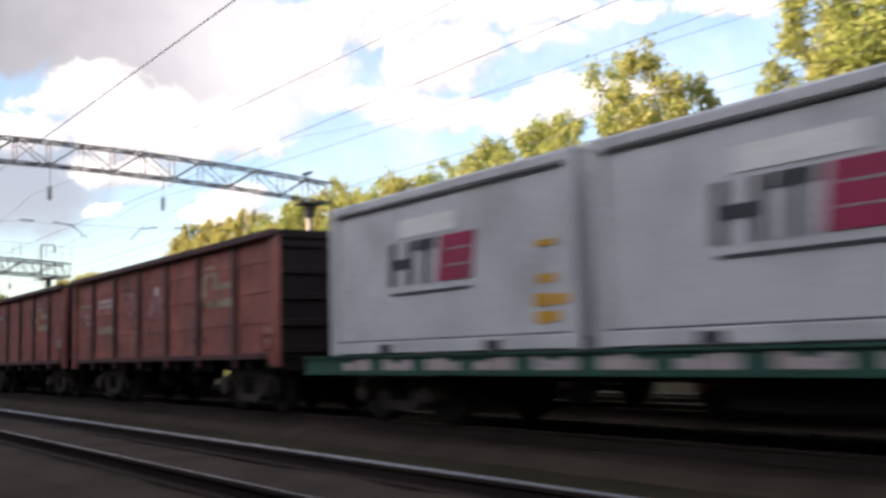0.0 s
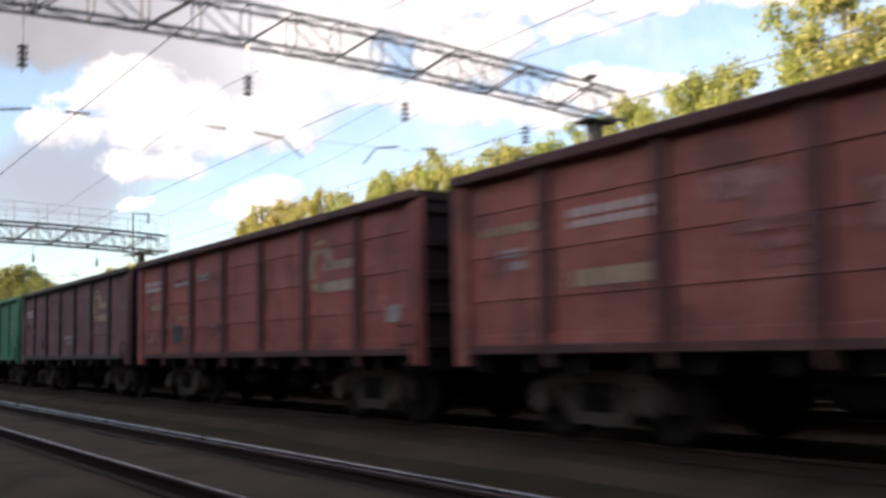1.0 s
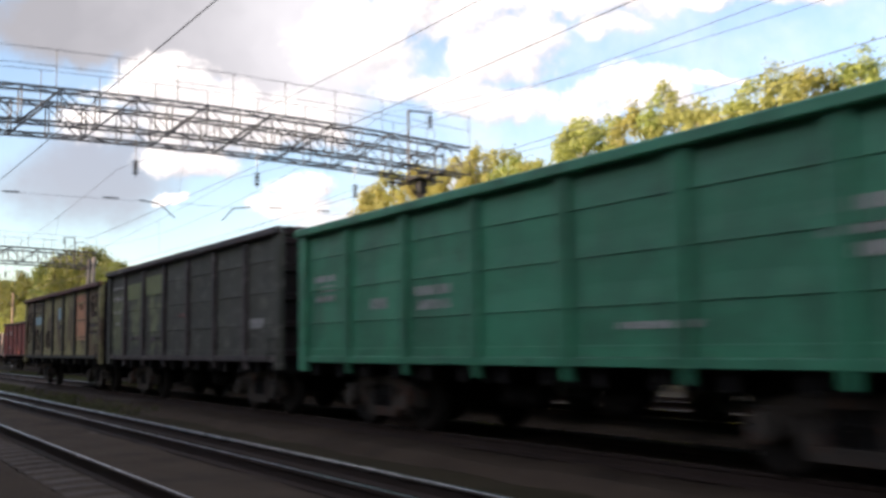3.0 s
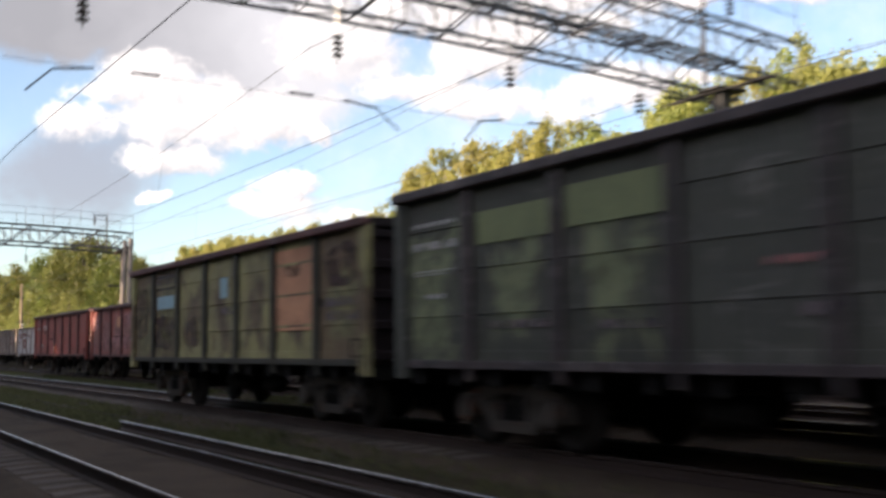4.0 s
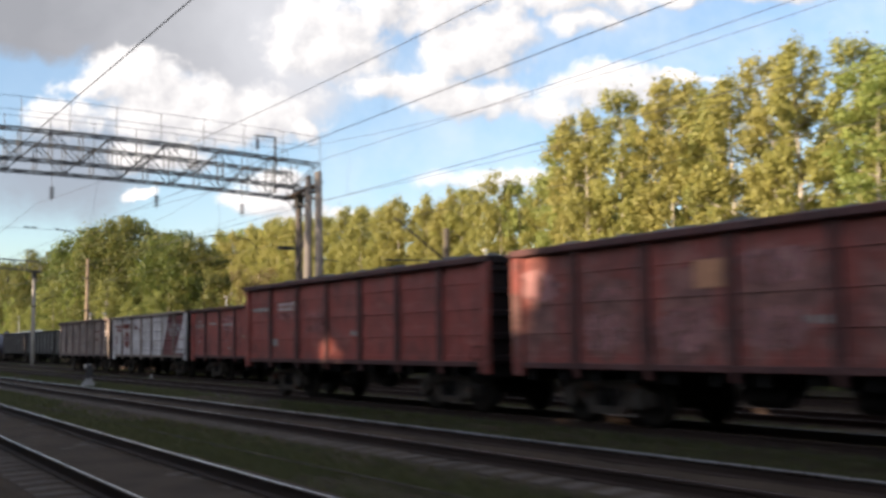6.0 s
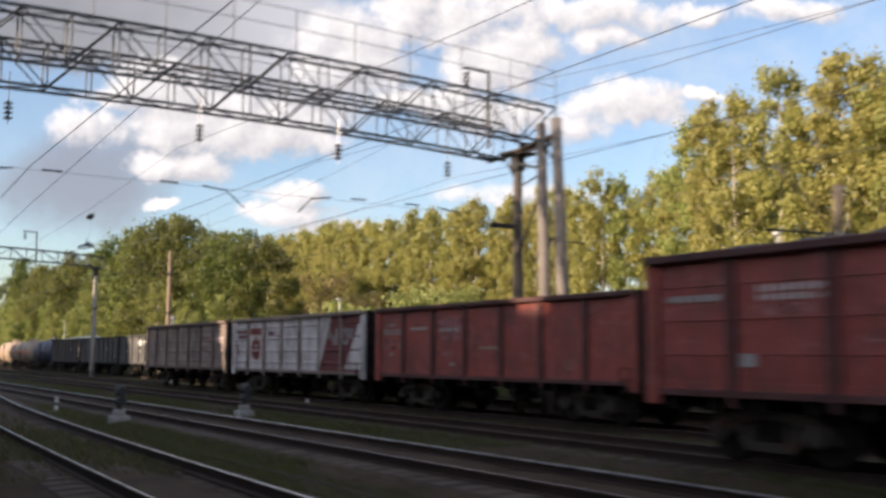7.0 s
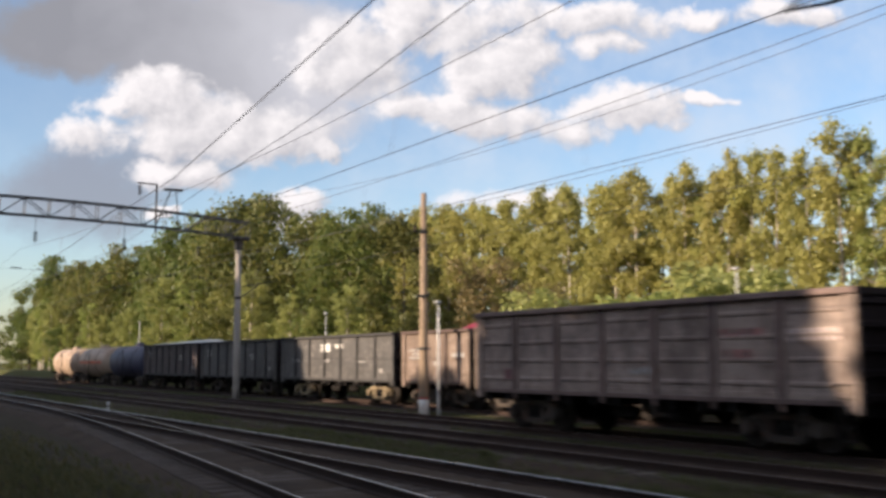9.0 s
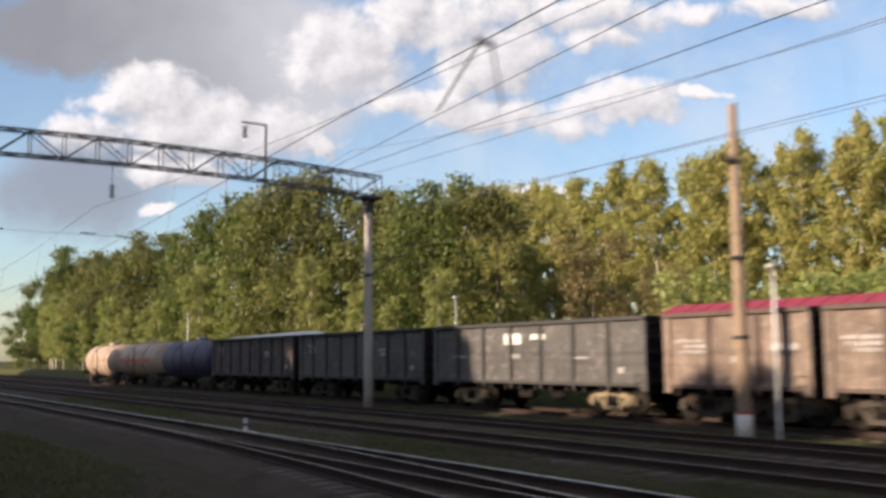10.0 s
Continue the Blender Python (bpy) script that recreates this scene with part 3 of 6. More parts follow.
def shared(cache={}):
    """Meshes that all wagons share."""
    if cache:
        return cache

    def wheel(bm):
        lathe(bm, [(0.10, -0.07), (0.40, -0.06), (0.475, -0.05), (0.475, 0.05), (0.505, 0.055), (0.505, 0.085), (0.38, 0.09), (0.14, 0.11), (0.10, 0.14)], (0, 0, 0), 16, "x")

    def frame_side(bm):
        # cast side frame: arched top, two axle boxes, a window with springs
        pieces = [[(-1.20, 0.60), (-0.98, 0.72), (-0.50, 0.82), (0.50, 0.82), (0.98, 0.72), (1.20, 0.60), (1.20, 0.50), (0.74, 0.56), (0.40, 0.68), (-0.40, 0.68), (-0.74, 0.56), (-1.20, 0.50)],
                  [(-0.74, 0.56), (-0.58, 0.60), (-0.36, 0.34), (0.36, 0.34), (0.58, 0.60), (0.74, 0.56), (0.46, 0.20), (-0.46, 0.20)]]
        for s in (-1, 1):
            pieces.append([(s * 0.30, 0.34), (s * 0.40, 0.36), (s * 0.44, 0.70), (s * 0.30, 0.70)])
            pieces.append([(s * 1.20, 0.52), (s * 1.08, 0.54), (s * 1.10, 0.36), (s * 1.20, 0.36)])
        for i, pts in enumerate(pieces):
            d = 0.08 - 0.003 * min(i, 3)
            a = [bm.verts.new((-d, y, z)) for y, z in pts]
            b = [bm.verts.new((d, y, z)) for y, z in pts]
            k = len(pts)
            bm.faces.new(a)
            bm.faces.new(b[::-1])
            for j in range(k):
                bm.faces.new((a[j], a[(j + 1) % k], b[(j + 1) % k], b[j]))

    def springs(bm):
        for y in (-0.24, 0.0, 0.24):
            lathe(bm, [(0.085, 0.30 + 0.04 * i) if i % 2 else (0.06, 0.30 + 0.04 * i) for i in range(9)], (0, y, 0), 6)

    def axle_box(bm):
        lathe(bm, [(0.15, -0.16), (0.16, -0.06), (0.16, 0.04)], (0, 0, 0), 12, "x")
        box(bm, -0.10, 0.05, -0.17, 0.17, -0.05, 0.20, 0.02)

    def bolster(bm):
        box(bm, -1.05, 1.05, -0.20, 0.20, 0.50, 0.78, 0.04)
        for y in (-0.925, 0.925):
            rod(bm, (-0.95, y, 0.475), (0.95, y, 0.475), 0.075, 10)

    def coupler(bm):
        box(bm, -0.11, 0.11, 0.0, 0.36, 0.80, 1.02, 0.03)
        box(bm, -0.20, 0.12, 0.30, 0.52, 0.76, 1.06, 0.05)
        box(bm, -0.32, 0.32, -0.05, 0.05, 0.72, 1.10, 0.02)

    def ladder(bm):
        for y in (-0.19, 0.19):
            rod(bm, (0, y, 0.30), (0, y, 1.45), 0.014, 6)
        for i in range(5):
            rod(bm, (0, -0.19, 0.36 + i * 0.27), (0, 0.19, 0.36 + i * 0.27), 0.012, 6)
    cache.update(wheel=mesh_of("wheel", wheel, wheel_steel, True), side=mesh_of("side_frame", frame_side, bogie_steel), side_pale=mesh_of("side_frame", frame_side, pale_bogie),
                 spring=mesh_of("spring_set", springs, under_steel, True), axle_box=mesh_of("axle_box", axle_box, bogie_steel),
                 axle_box_pale=mesh_of("axle_box", axle_box, pale_bogie), bolster=mesh_of("bolster", bolster, under_steel),
                 coupler=mesh_of("coupler", coupler, under_steel), ladder=mesh_of("ladder", ladder, under_steel))
    return cache


def add_bogies(root, span=4.33, pale=False):
    m = shared()
    for y in (-span, span):
        b = new("bogie", m["bolster"])
        b.parent, b.location = root, (0, y, 0)
        for sx in (-1, 1):
            part("side_frame", m["side_pale" if pale else "side"], None, b, at=(sx * 1.02, 0, 0))
            part("spring_set", m["spring"], None, b, at=(sx * 1.02, 0, -0.04))
            for sy in (-0.925, 0.925):
                w = part("wheel", m["wheel"], None, b, at=(sx * 0.80, sy, 0.475))
                w.rotation_euler = (0, 0, 0 if sx < 0 else math.pi)
                a = part("axle_box", m["axle_box_pale" if pale else "axle_box"], None, b, at=(sx * 1.07, sy, 0.475))
                a.rotation_euler = (0, 0, 0 if sx < 0 else math.pi)


def add_couplers(root, reach=HALF):
    m = shared()
    for s in (-1, 1):
        c = part("coupler", m["coupler"], None, root, at=(0, s * (reach - 0.06), 0))
        c.rotation_euler = (0, 0, 0 if s > 0 else math.pi)


def bars(bm, y0, z0, w, h, rows, seed, x=0.0, fill=0.85):
    """Unreadable writing: rows of short bars on the side plane."""
    rnd = random.Random(seed)
    step = h / rows
    for r in range(rows):
        z = z0 + h - (r + 0.5) * step
        y = y0
        end = y0 + w * (1 - 0.35 * rnd.random() * (r > 0))
        while y < end - 0.05:
            n = min(rnd.uniform(0.10, 0.32), end - y)
            box(bm, x - 0.004, x + 0.004, y, y + n * fill, z - step * 0.32, z + step * 0.32)
            y += n + 0.03


def emblem(bm, y, z, s, x=0.0):
    """A round open sign with two flat tails."""
    last = None
    for i in range(25):
        a = math.radians(-100 + i * 12.0)
        cur = [(y + math.cos(a) * s * r, z + (0.2 + math.sin(a) * r) * s) for r in (0.52, 1.0)]
        if last:
            f = [last[0], last[1], cur[1], cur[0]]
            bm.faces.new([bm.verts.new((x - 0.004, p, q)) for p, q in f])
        last = cur
    for lo, hi, near in ((0.02, 0.32, -0.25), (-0.79, -0.36, 0.15)):
        box(bm, x - 0.004, x + 0.003, y - 2.75 * s, y + near * s, z + lo * s, z + hi * s)


def blotch(bm, y, z, w, h, seed):
    """An uneven patch of paint."""
    rnd = random.Random(seed)
    ring = []
    for i in range(18):
        a = i * math.tau / 18
        k = rnd.uniform(0.72, 1.08)
        c, s = math.cos(a), math.sin(a)
        m = max(abs(c), abs(s)) ** 0.6
        ring.append(bm.verts.new((0, y + w / 2 + c / m * w / 2 * k, z + h / 2 + s / m * h / 2 * k)))
    f = bm.faces.new(ring)
    ext = bmesh.ops.extrude_face_region(bm, geom=[f])
    for v in ext["geom"]:
        if isinstance(v, bmesh.types.BMVert):
            v.co.x = 0.006


def gondola(x, y, z, paint, label, trim=None, top=3.33, style="seam", marks=(), pale=False, group="", sill=None, bays=7, name="gondola_wagon", half=HALF, span=4.33, bay_paint=None, rim=None, locks=True):
    """An open freight wagon standing on rails at z."""
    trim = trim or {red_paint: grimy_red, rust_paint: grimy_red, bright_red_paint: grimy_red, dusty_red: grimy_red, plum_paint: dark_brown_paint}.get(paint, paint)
    root = thing(name, (x, y, z), label, "freight wagon", group)
    low = 1.13
    wide = WIDE - 0.09
    step = 2 * half / bays

    def panel(bm):
        # one pressed sheet: rows of beads or welded seams, a flange at the foot
        w = step - 0.10
        rows = [(low, 0.02), (low + 0.12, 0.02), (low + 0.125, 0.0)]
        if style == "bead":
            for i in range(4):
                zz = low + 0.30 + i * (top - low - 0.62) / 3.2
                rows += [(zz - 0.060, 0.0), (zz - 0.025, 0.040), (zz + 0.025, 0.040), (zz + 0.060, 0.0)]
        elif style == "seam":
            for i in range(1, 4):
                zz = low + i * (top - low) / 4.0
                rows += [(zz - 0.012, 0.0), (zz, 0.016), (zz + 0.03, 0.013), (zz + 0.25, 0.0)]
        rows.append((top - 0.10, 0.0))
        cols = [(-0.5, 0), (-0.42, 0), (-0.38, 1), (0.38, 1), (0.42, 0), (0.5, 0)] if style == "bead" else [(-0.5, 1), (0.5, 1)]
        grid = [[bm.verts.new((-0.012 - d * (k if z > low + 0.13 else 1), u * w, z)) for u, k in cols] for z, d in rows]
        for lo, hi in zip(grid, grid[1:]):
            for i in range(len(cols) - 1):
                bm.faces.new((lo[i], lo[i + 1], hi[i + 1], hi[i]))
        ext = bmesh.ops.extrude_face_region(bm, geom=bm.faces[:])
        for v in ext["geom"]:
            if isinstance(v, bmesh.types.BMVert):
                v.co.x = 0.012
    pan = mesh_of("side_panel", panel, paint)

    def post(bm):
        # channel post, thicker towards its foot
        for s in (-1, 1):
            box(bm, -0.075, 0.0, s * 0.075 - 0.012, s * 0.075 + 0.012, low - 0.02, top - 0.12)
        box(bm, -0.088, -0.062, -0.085, 0.085, low - 0.02, top - 0.12, 0.008)
        vs = [(-0.088, -0.085, low), (-0.088, 0.085, low), (-0.05, 0.055, low - 0.27), (-0.05, -0.055, low - 0.27)]
        f = [bm.verts.new(v) for v in vs]
        g = [bm.verts.new((v[0] + 0.06, v[1], v[2])) for v in vs]
        bm.faces.new(f)
        bm.faces.new(g[::-1])
        for i in range(4):
            bm.faces.new((f[i], f[(i + 1) % 4], g[(i + 1) % 4], g[i]))
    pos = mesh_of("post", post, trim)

    def corner(bm):
        box(bm, -0.09, 0.03, -0.14, 0.14, low - 0.26, top - 0.10, 0.012)
    cor = mesh_of("corner_post", corner, paint)
    lock = mesh_of("hatch_lock", lambda bm: box(bm, -0.03, 0.03, -0.07, 0.07, low - 0.34, low - 0.115, 0.012), under_steel)
    for s in (-1, 1):
        turn = 0 if s < 0 else math.pi
        for i in range(bays):
            own = (bay_paint or {}).get(i)
            p = part("side_panel", mesh_of("side_panel", panel, own) if own else pan, None, root, at=(s * wide, -half + step * (i + 0.5), 0))
            p.rotation_euler = (0, 0, turn)
        for i in range(1, bays):
            p = part("post", pos, None, root, at=(s * (wide + 0.004), -half + step * i, 0))
            p.rotation_euler = (0, 0, turn)
        for e in (-1, 1):
            p = part("corner_post", cor, None, root, at=(s * (wide + 0.004), e * (half - 0.14), 0))
            p.rotation_euler = (0, 0, turn)
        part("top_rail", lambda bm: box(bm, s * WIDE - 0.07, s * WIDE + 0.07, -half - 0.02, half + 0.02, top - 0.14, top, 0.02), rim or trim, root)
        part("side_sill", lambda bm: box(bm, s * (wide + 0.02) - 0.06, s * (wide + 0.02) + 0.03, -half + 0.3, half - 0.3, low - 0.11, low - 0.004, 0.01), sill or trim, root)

        for i in range(bays * 2 if locks else 0):
            part("hatch_lock", lock, None, root, at=(s * (wide - 0.05), -half + step * (i * 0.5 + 0.25), 0))

    def end(bm):
        # pressed end wall with five deep horizontal ribs
        rows = [(low - 0.1, 0.0)]
        for i in range(5):
            zz = low + 0.05 + i * (top - low - 0.30) / 4
            rows += [(zz - 0.075, 0.0), (zz - 0.055, 0.07), (zz + 0.055, 0.07), (zz + 0.075, 0.0)]
        rows += [(top - 0.145, 0.0), (top - 0.14, 0.09), (top, 0.09)]
        prev = None
        for z, d in rows:
            cur = [bm.verts.new((x, 0.012 + d, z)) for x in (-wide + 0.03, wide - 0.03)]
            if prev:
                bm.faces.new((prev[0], prev[1], cur[1], cur[0]))
            prev = cur
        ext = bmesh.ops.extrude_face_region(bm, geom=bm.faces[:])
        for v in ext["geom"]:
            if isinstance(v, bmesh.types.BMVert):
                v.co.y = -0.012
    # ends take the near-black colour with painted-in shade; green wagons keep their paint
    en = mesh_of("end_wall", end, shaded_end_paint if paint is not green_paint else paint)
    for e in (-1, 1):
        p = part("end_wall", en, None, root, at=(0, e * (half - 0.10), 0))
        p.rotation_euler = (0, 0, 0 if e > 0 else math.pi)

    part("floor", lambda bm: box(bm, -wide + 0.05, wide - 0.05, -half + 0.15, half - 0.15, low - 0.13, low - 0.05), under_steel, root)
    part("centre_sill", lambda bm: box(bm, -0.20, 0.20, -half + 0.05, half - 0.05, 0.78, low - 0.14, 0.02), under_steel, root)
    member = mesh_of("cross_member", lambda bm: box(bm, -wide + 0.1, wide - 0.1, -0.06, 0.06, low - 0.33, low - 0.134), under_steel)
    for i in range(bays + 1):
        part("cross_member", member, None, root, at=(0, -half + 0.2 + (2 * half - 0.4) / bays * i, 0))
    part("air_reservoir", lambda bm: lathe(bm, [(0.02, -0.4), (0.17, -0.38), (0.17, 0.38), (0.02, 0.4)], (-0.75, 0.9, 0.62), 12, "y"), under_steel, root, smooth=True)
    part("brake_cylinder", lambda bm: lathe(bm, [(0.05, -0.5), (0.13, -0.3), (0.19, -0.28), (0.19, 0.2), (0.05, 0.22)], (-0.70, -0.9, 0.62), 12, "y"), under_steel, root, smooth=True)
    p = part("ladder", shared()["ladder"], None, root, at=(-wide - 0.10, -half + 0.32, 0))
    add_bogies(root, span, pale=pale)
    add_couplers(root, half)
    for i, (kind, material, yy, zz, w, h) in enumerate(marks):
        face = -wide - (0.044 if style == "bead" else 0.019) - 0.0015 * i
        # yy along the wagon from its middle, zz over the rail
        if kind == "bars":
            rows = max(1, int(h / 0.16))
            tagged(part("marking", lambda bm: bars(bm, yy, zz, w, h, rows, i * 7 + int(y)), material, root, at=(face, 0, 0)), kind="stuff")
        elif kind == "digits":
            # a number blotted out: eight plain blocks
            for k in range(8):
                def block(bm):
                    for lo, hi in ((0.0, 0.40), (0.55, 1.0)):
                        box(bm, -0.004, 0.006, yy + k * w / 8, yy + (k + 0.62) * w / 8, zz + lo * h, zz + hi * h)
                part("marking", block, material, root, at=(face, 0, 0))
        elif kind == "stroke":
            part("lettering_stroke", lambda bm: box(bm, -0.004, 0.006, yy, yy + w, zz, zz + h), material, root, at=(face - 0.010, 0, 0))
        elif kind == "plate":
            part("painted_patch", lambda bm: box(bm, -0.004, 0.006, yy, yy + w, zz, zz + h), material, root, at=(face, 0, 0))
        elif kind == "blot":
            part("paint_blotch", lambda bm: blotch(bm, yy, zz, w, h, i * 13 + int(y)), material, root, at=(face - 0.002, 0, 0))
        elif kind == "disc":
            part("painted_disc", lambda bm: lathe(bm, [(w, -0.004), (w, 0.006)], (0, yy, zz), 22, "x"), material, root, at=(face, 0, 0))
        elif kind == "sign":
            part("painted_sign", lambda bm: emblem(bm, yy, zz, w), material, root, at=(face, 0, 0))
        elif kind == "slope":
            def wedge(bm):
                up = zz + top - low - 0.22
                q = [(yy, zz), (yy + w, zz), (yy + w * h, up), (yy, up)] if w > 0 else [(yy, zz), (yy, up), (yy + w, up), (yy + w * h, zz)]
                f = [bm.verts.new((-0.004, a, b)) for a, b in q]
                g = [bm.verts.new((0.006, a, b)) for a, b in q]
                bm.faces.new(f)
                bm.faces.new(g[::-1])
                for k in range(4):
                    bm.faces.new((f[k], f[(k + 1) % 4], g[(k + 1) % 4], g[k]))
            part("painted_patch", wedge, material, root, at=(face - 0.002, 0, 0))
    return root


def coal_heap(x, y, z, seed):
    rnd = random.Random(seed)
    verts, faces = [], []
    nx, ny = 10, 60
    for j in range(ny + 1):
        for i in range(nx + 1):
            u, v = i / nx * 2 - 1, j / ny * 2 - 1
            edge = min(1, (1 - abs(u)) * 3) * min(1, (1 - abs(v)) * 9)
            verts.append((u * 1.42, v * 6.35, -0.12 + edge * (0.16 + 0.10 * rnd.random()) + 0.07 * rnd.random()))
    for j in range(ny):
        for i in range(nx):
            a = j * (nx + 1) + i
            faces.append((a, a + 1, a + nx + 2, a + nx + 1))
    me = bpy.data.meshes.new("coal_load")
    me.from_pydata(verts, [], faces)
    me.materials.append(coal)
    ob = new("coal_load", me)
    ob.location = (x, y, z)
    tagged(ob, "black lump coal heaped to the wagon rim", "coal")


def tarpaulin(x, y, z):
    """A pale cover drawn over a heap, highest towards one end."""
    verts, faces = [], []
    nx, ny = 8, 40
    for j in range(ny + 1):
        for i in range(nx + 1):
            u, v = i / nx * 2 - 1, j / ny * 2 - 1
            lift = 0.30 * (0.72 - 0.28 * v) * (1 - u * u) * min(1, (1 - abs(v)) * 7)
            verts.append((u * 1.50, v * 6.40, -0.03 + max(0.0, lift) + 0.03 * noise.noise(Vector((u * 3, v * 9, 2)))))
    for j in range(ny):
        for i in range(nx):
            a = j * (nx + 1) + i
            faces.append((a, a + 1, a + nx + 2, a + nx + 1))
    me = bpy.data.meshes.new("tarpaulin")
    me.from_pydata(verts, [], faces)
    me.materials.append(limewash)
    ob = new("tarpaulin", me)
    ob.location = (x, y, z)
    tagged(ob, "pale dusty tarpaulin sagging over a wagon load", "tarpaulin")


XA, ZA = TRACKS["a"]
XB, ZB = TRACKS["b"]
XD, ZD = TRACKS["d"]
XC, ZC = TRACKS["c"]
GA, GB, GD, GC = 16.11, 110.62, 142.91, 199.70   # a gap between wagons on each track
STD = [("bars", mark_cream, 4.9, 2.45, 1.1, 0.17), ("bars", mark_white, 5.1, 2.0, 0.5, 0.32), ("digits", mark_bright, 2.95, 2.42, 1.35, 0.22), ("plate", dusty_pink, 4.55, 2.44, 0.35, 0.18), ("plate", mark_pink, 1.2, 2.2, 0.5, 0.35)]
SIGN = [("sign", mark_cream, -3.36, 2.40, 0.44, 0)]
gA = "nearest freight train"
gondola(XA, GA + 0.5 * PITCH, ZA, rust_paint, "red-brown open freight wagon with a cream sign and faded markings", group=gA,
        marks=SIGN + STD + [("blot", dusty_pink, 1.1, 2.42, 1.2, 0.30), ("blot", dusty_pink, -0.85, 1.95, 1.35, 0.55), ("plate", mark_bright, -0.35, 2.50, 0.24, 0.20), ("bars", mark_pink, 0.9, 1.75, 1.0, 0.5), ("plate", mark_white, -6.3, 1.5, 0.26, 0.10), ("plate", mark_white, -6.3, 1.3, 0.26, 0.10), ("bars", mark_cream, 3.0, 1.7, 1.2, 0.3), ("plate", mark_pink, -3.2, 1.35, 0.7, 0.12)])
gondola(XA, GA + 1.5 * PITCH, ZA, red_paint, "rusty brown open freight wagon with a cream sign", group=gA,
        marks=SIGN + [("blot", mark_pink, 2.75, 2.58, 1.35, 0.32), ("blot", mark_pink, 0.95, 2.60, 1.6, 0.30), ("blot", dusty_pink, 5.45, 1.36, 0.60, 0.28), ("blot", dusty_pink, 2.75, 1.36, 0.60, 0.16),
               ("digits", mark_bright, 4.65, 2.57, 1.5, 0.24), ("bars", mark_cream, 4.70, 2.08, 0.95, 0.24), ("bars", mark_pink, 4.47, 1.36, 0.80, 0.26), ("plate", mark_white, 2.90, 2.60, 1.05, 0.07), ("digits", mark_white, 1.85, 2.61, 0.65, 0.15),
               ("plate", mark_dark, 3.45, 1.36, 0.62, 0.38), ("bars", mark_cream, 3.20, 1.84, 0.45, 0.10), ("bars", mark_pink, 1.0, 1.40, 0.9, 0.35), ("plate", mark_white, -5.9, 1.5, 0.35, 0.25)])
gondola(XA, GA + 2.5 * PITCH, ZA, plum_paint, "dull plum-brown open freight wagon with pale writing", group=gA,
        marks=SIGN + [("digits", mark_bright, 4.85, 2.48, 1.3, 0.22), ("bars", mark_mauve, 1.2, 2.75, 1.3, 0.2), ("plate", mark_mauve, 2.94, 1.37, 0.7, 0.40), ("plate", mark_mauve, 4.9, 2.05, 0.25, 0.2), ("plate", mark_mauve, 5.6, 2.05, 0.25, 0.2), ("bars", mark_white, -0.64, 1.42, 1.05, 0.33)])
gondola(XA, GA + 3.5 * PITCH, ZA, green_paint, "bright green open freight wagon with white writing", group=gA,
        marks=[("bars", mark_white, -5.25, 1.92, 0.85, 0.58), ("bars", mark_white, 5.2, 2.0, 0.8, 0.5), ("bars", mark_white, 1.6, 1.75, 1.0, 0.4), ("bars", mark_white, 3.4, 1.8, 0.5, 0.25), ("bars", mark_white, -3.0, 1.4, 1.2, 0.12)])
gondola(XA, GA + 4.5 * PITCH, ZA, dark_green_paint, "dark brown-green open freight wagon with faded green panels", trim=dark_brown_paint, group=gA, top=3.51, bay_paint={4: patched_green, 5: patched_green, 6: patched_green},
        marks=[("bars", mark_white, 5.0, 2.92, 1.1, 0.14), ("bars", mark_white, 5.0, 2.62, 1.2, 0.17), ("bars", mark_white, 5.05, 2.28, 1.1, 0.10), ("bars", mark_white, 5.3, 1.95, 0.5, 0.10), ("bars", mark_mauve, 3.0, 1.50, 1.2, 0.16), ("bars", mark_mauve, 1.2, 1.46, 0.9, 0.16),
               ("plate", pale_green, 2.95, 2.62, 1.50, 0.42), ("plate", pale_green, 1.08, 2.66, 1.55, 0.48), ("bars", mark_pink, -1.0, 2.0, 0.9, 0.12), ("plate", mark_mauve, -1.1, 1.55, 0.5, 0.12), ("bars", mark_white, -5.6, 1.6, 0.8, 0.3)])
gondola(XA, GA + 5.5 * PITCH, ZA, olive_paint, "peeling olive open freight wagon with one orange panel", trim=olive_trim, rim=grimy_red, group=gA, bay_paint={0: brown_olive, 5: brown_olive, 6: brown_olive},
        marks=[("plate", mark_mauve, 3.05, 2.72, 1.45, 0.36), ("plate", orange_paint, -4.40, 1.62, 1.55, 1.45), ("plate", mark_blue, 3.15, 2.27, 1.30, 0.30), ("plate", mark_blue, -0.35, 2.35, 0.40, 0.42), ("bars", mark_mauve, -0.65, 1.95, 0.7, 0.25),
               ("bars", mark_mauve, -6.1, 1.72, 1.5, 0.45), ("blot", brown_smudge, -4.0, 2.55, 0.80, 0.26), ("blot", maroon_smudge, -6.35, 2.32, 1.55, 0.72), ("blot", brown_smudge, 5.10, 1.42, 1.15, 1.50), ("blot", maroon_smudge, 3.12, 1.22, 1.50, 0.95), ("blot", brown_smudge, 1.30, 1.30, 1.10, 0.75)])
gB = "second freight train"
STD2 = [("bars", mark_pink, 5.0, 2.5, 1.0, 0.17), ("bars", mark_pink, 3.1, 2.2, 1.2, 0.3), ("bars", mark_white, -0.9, 1.7, 0.5, 0.2), ("bars", mark_pink, 1.3, 1.8, 1.0, 0.3)]
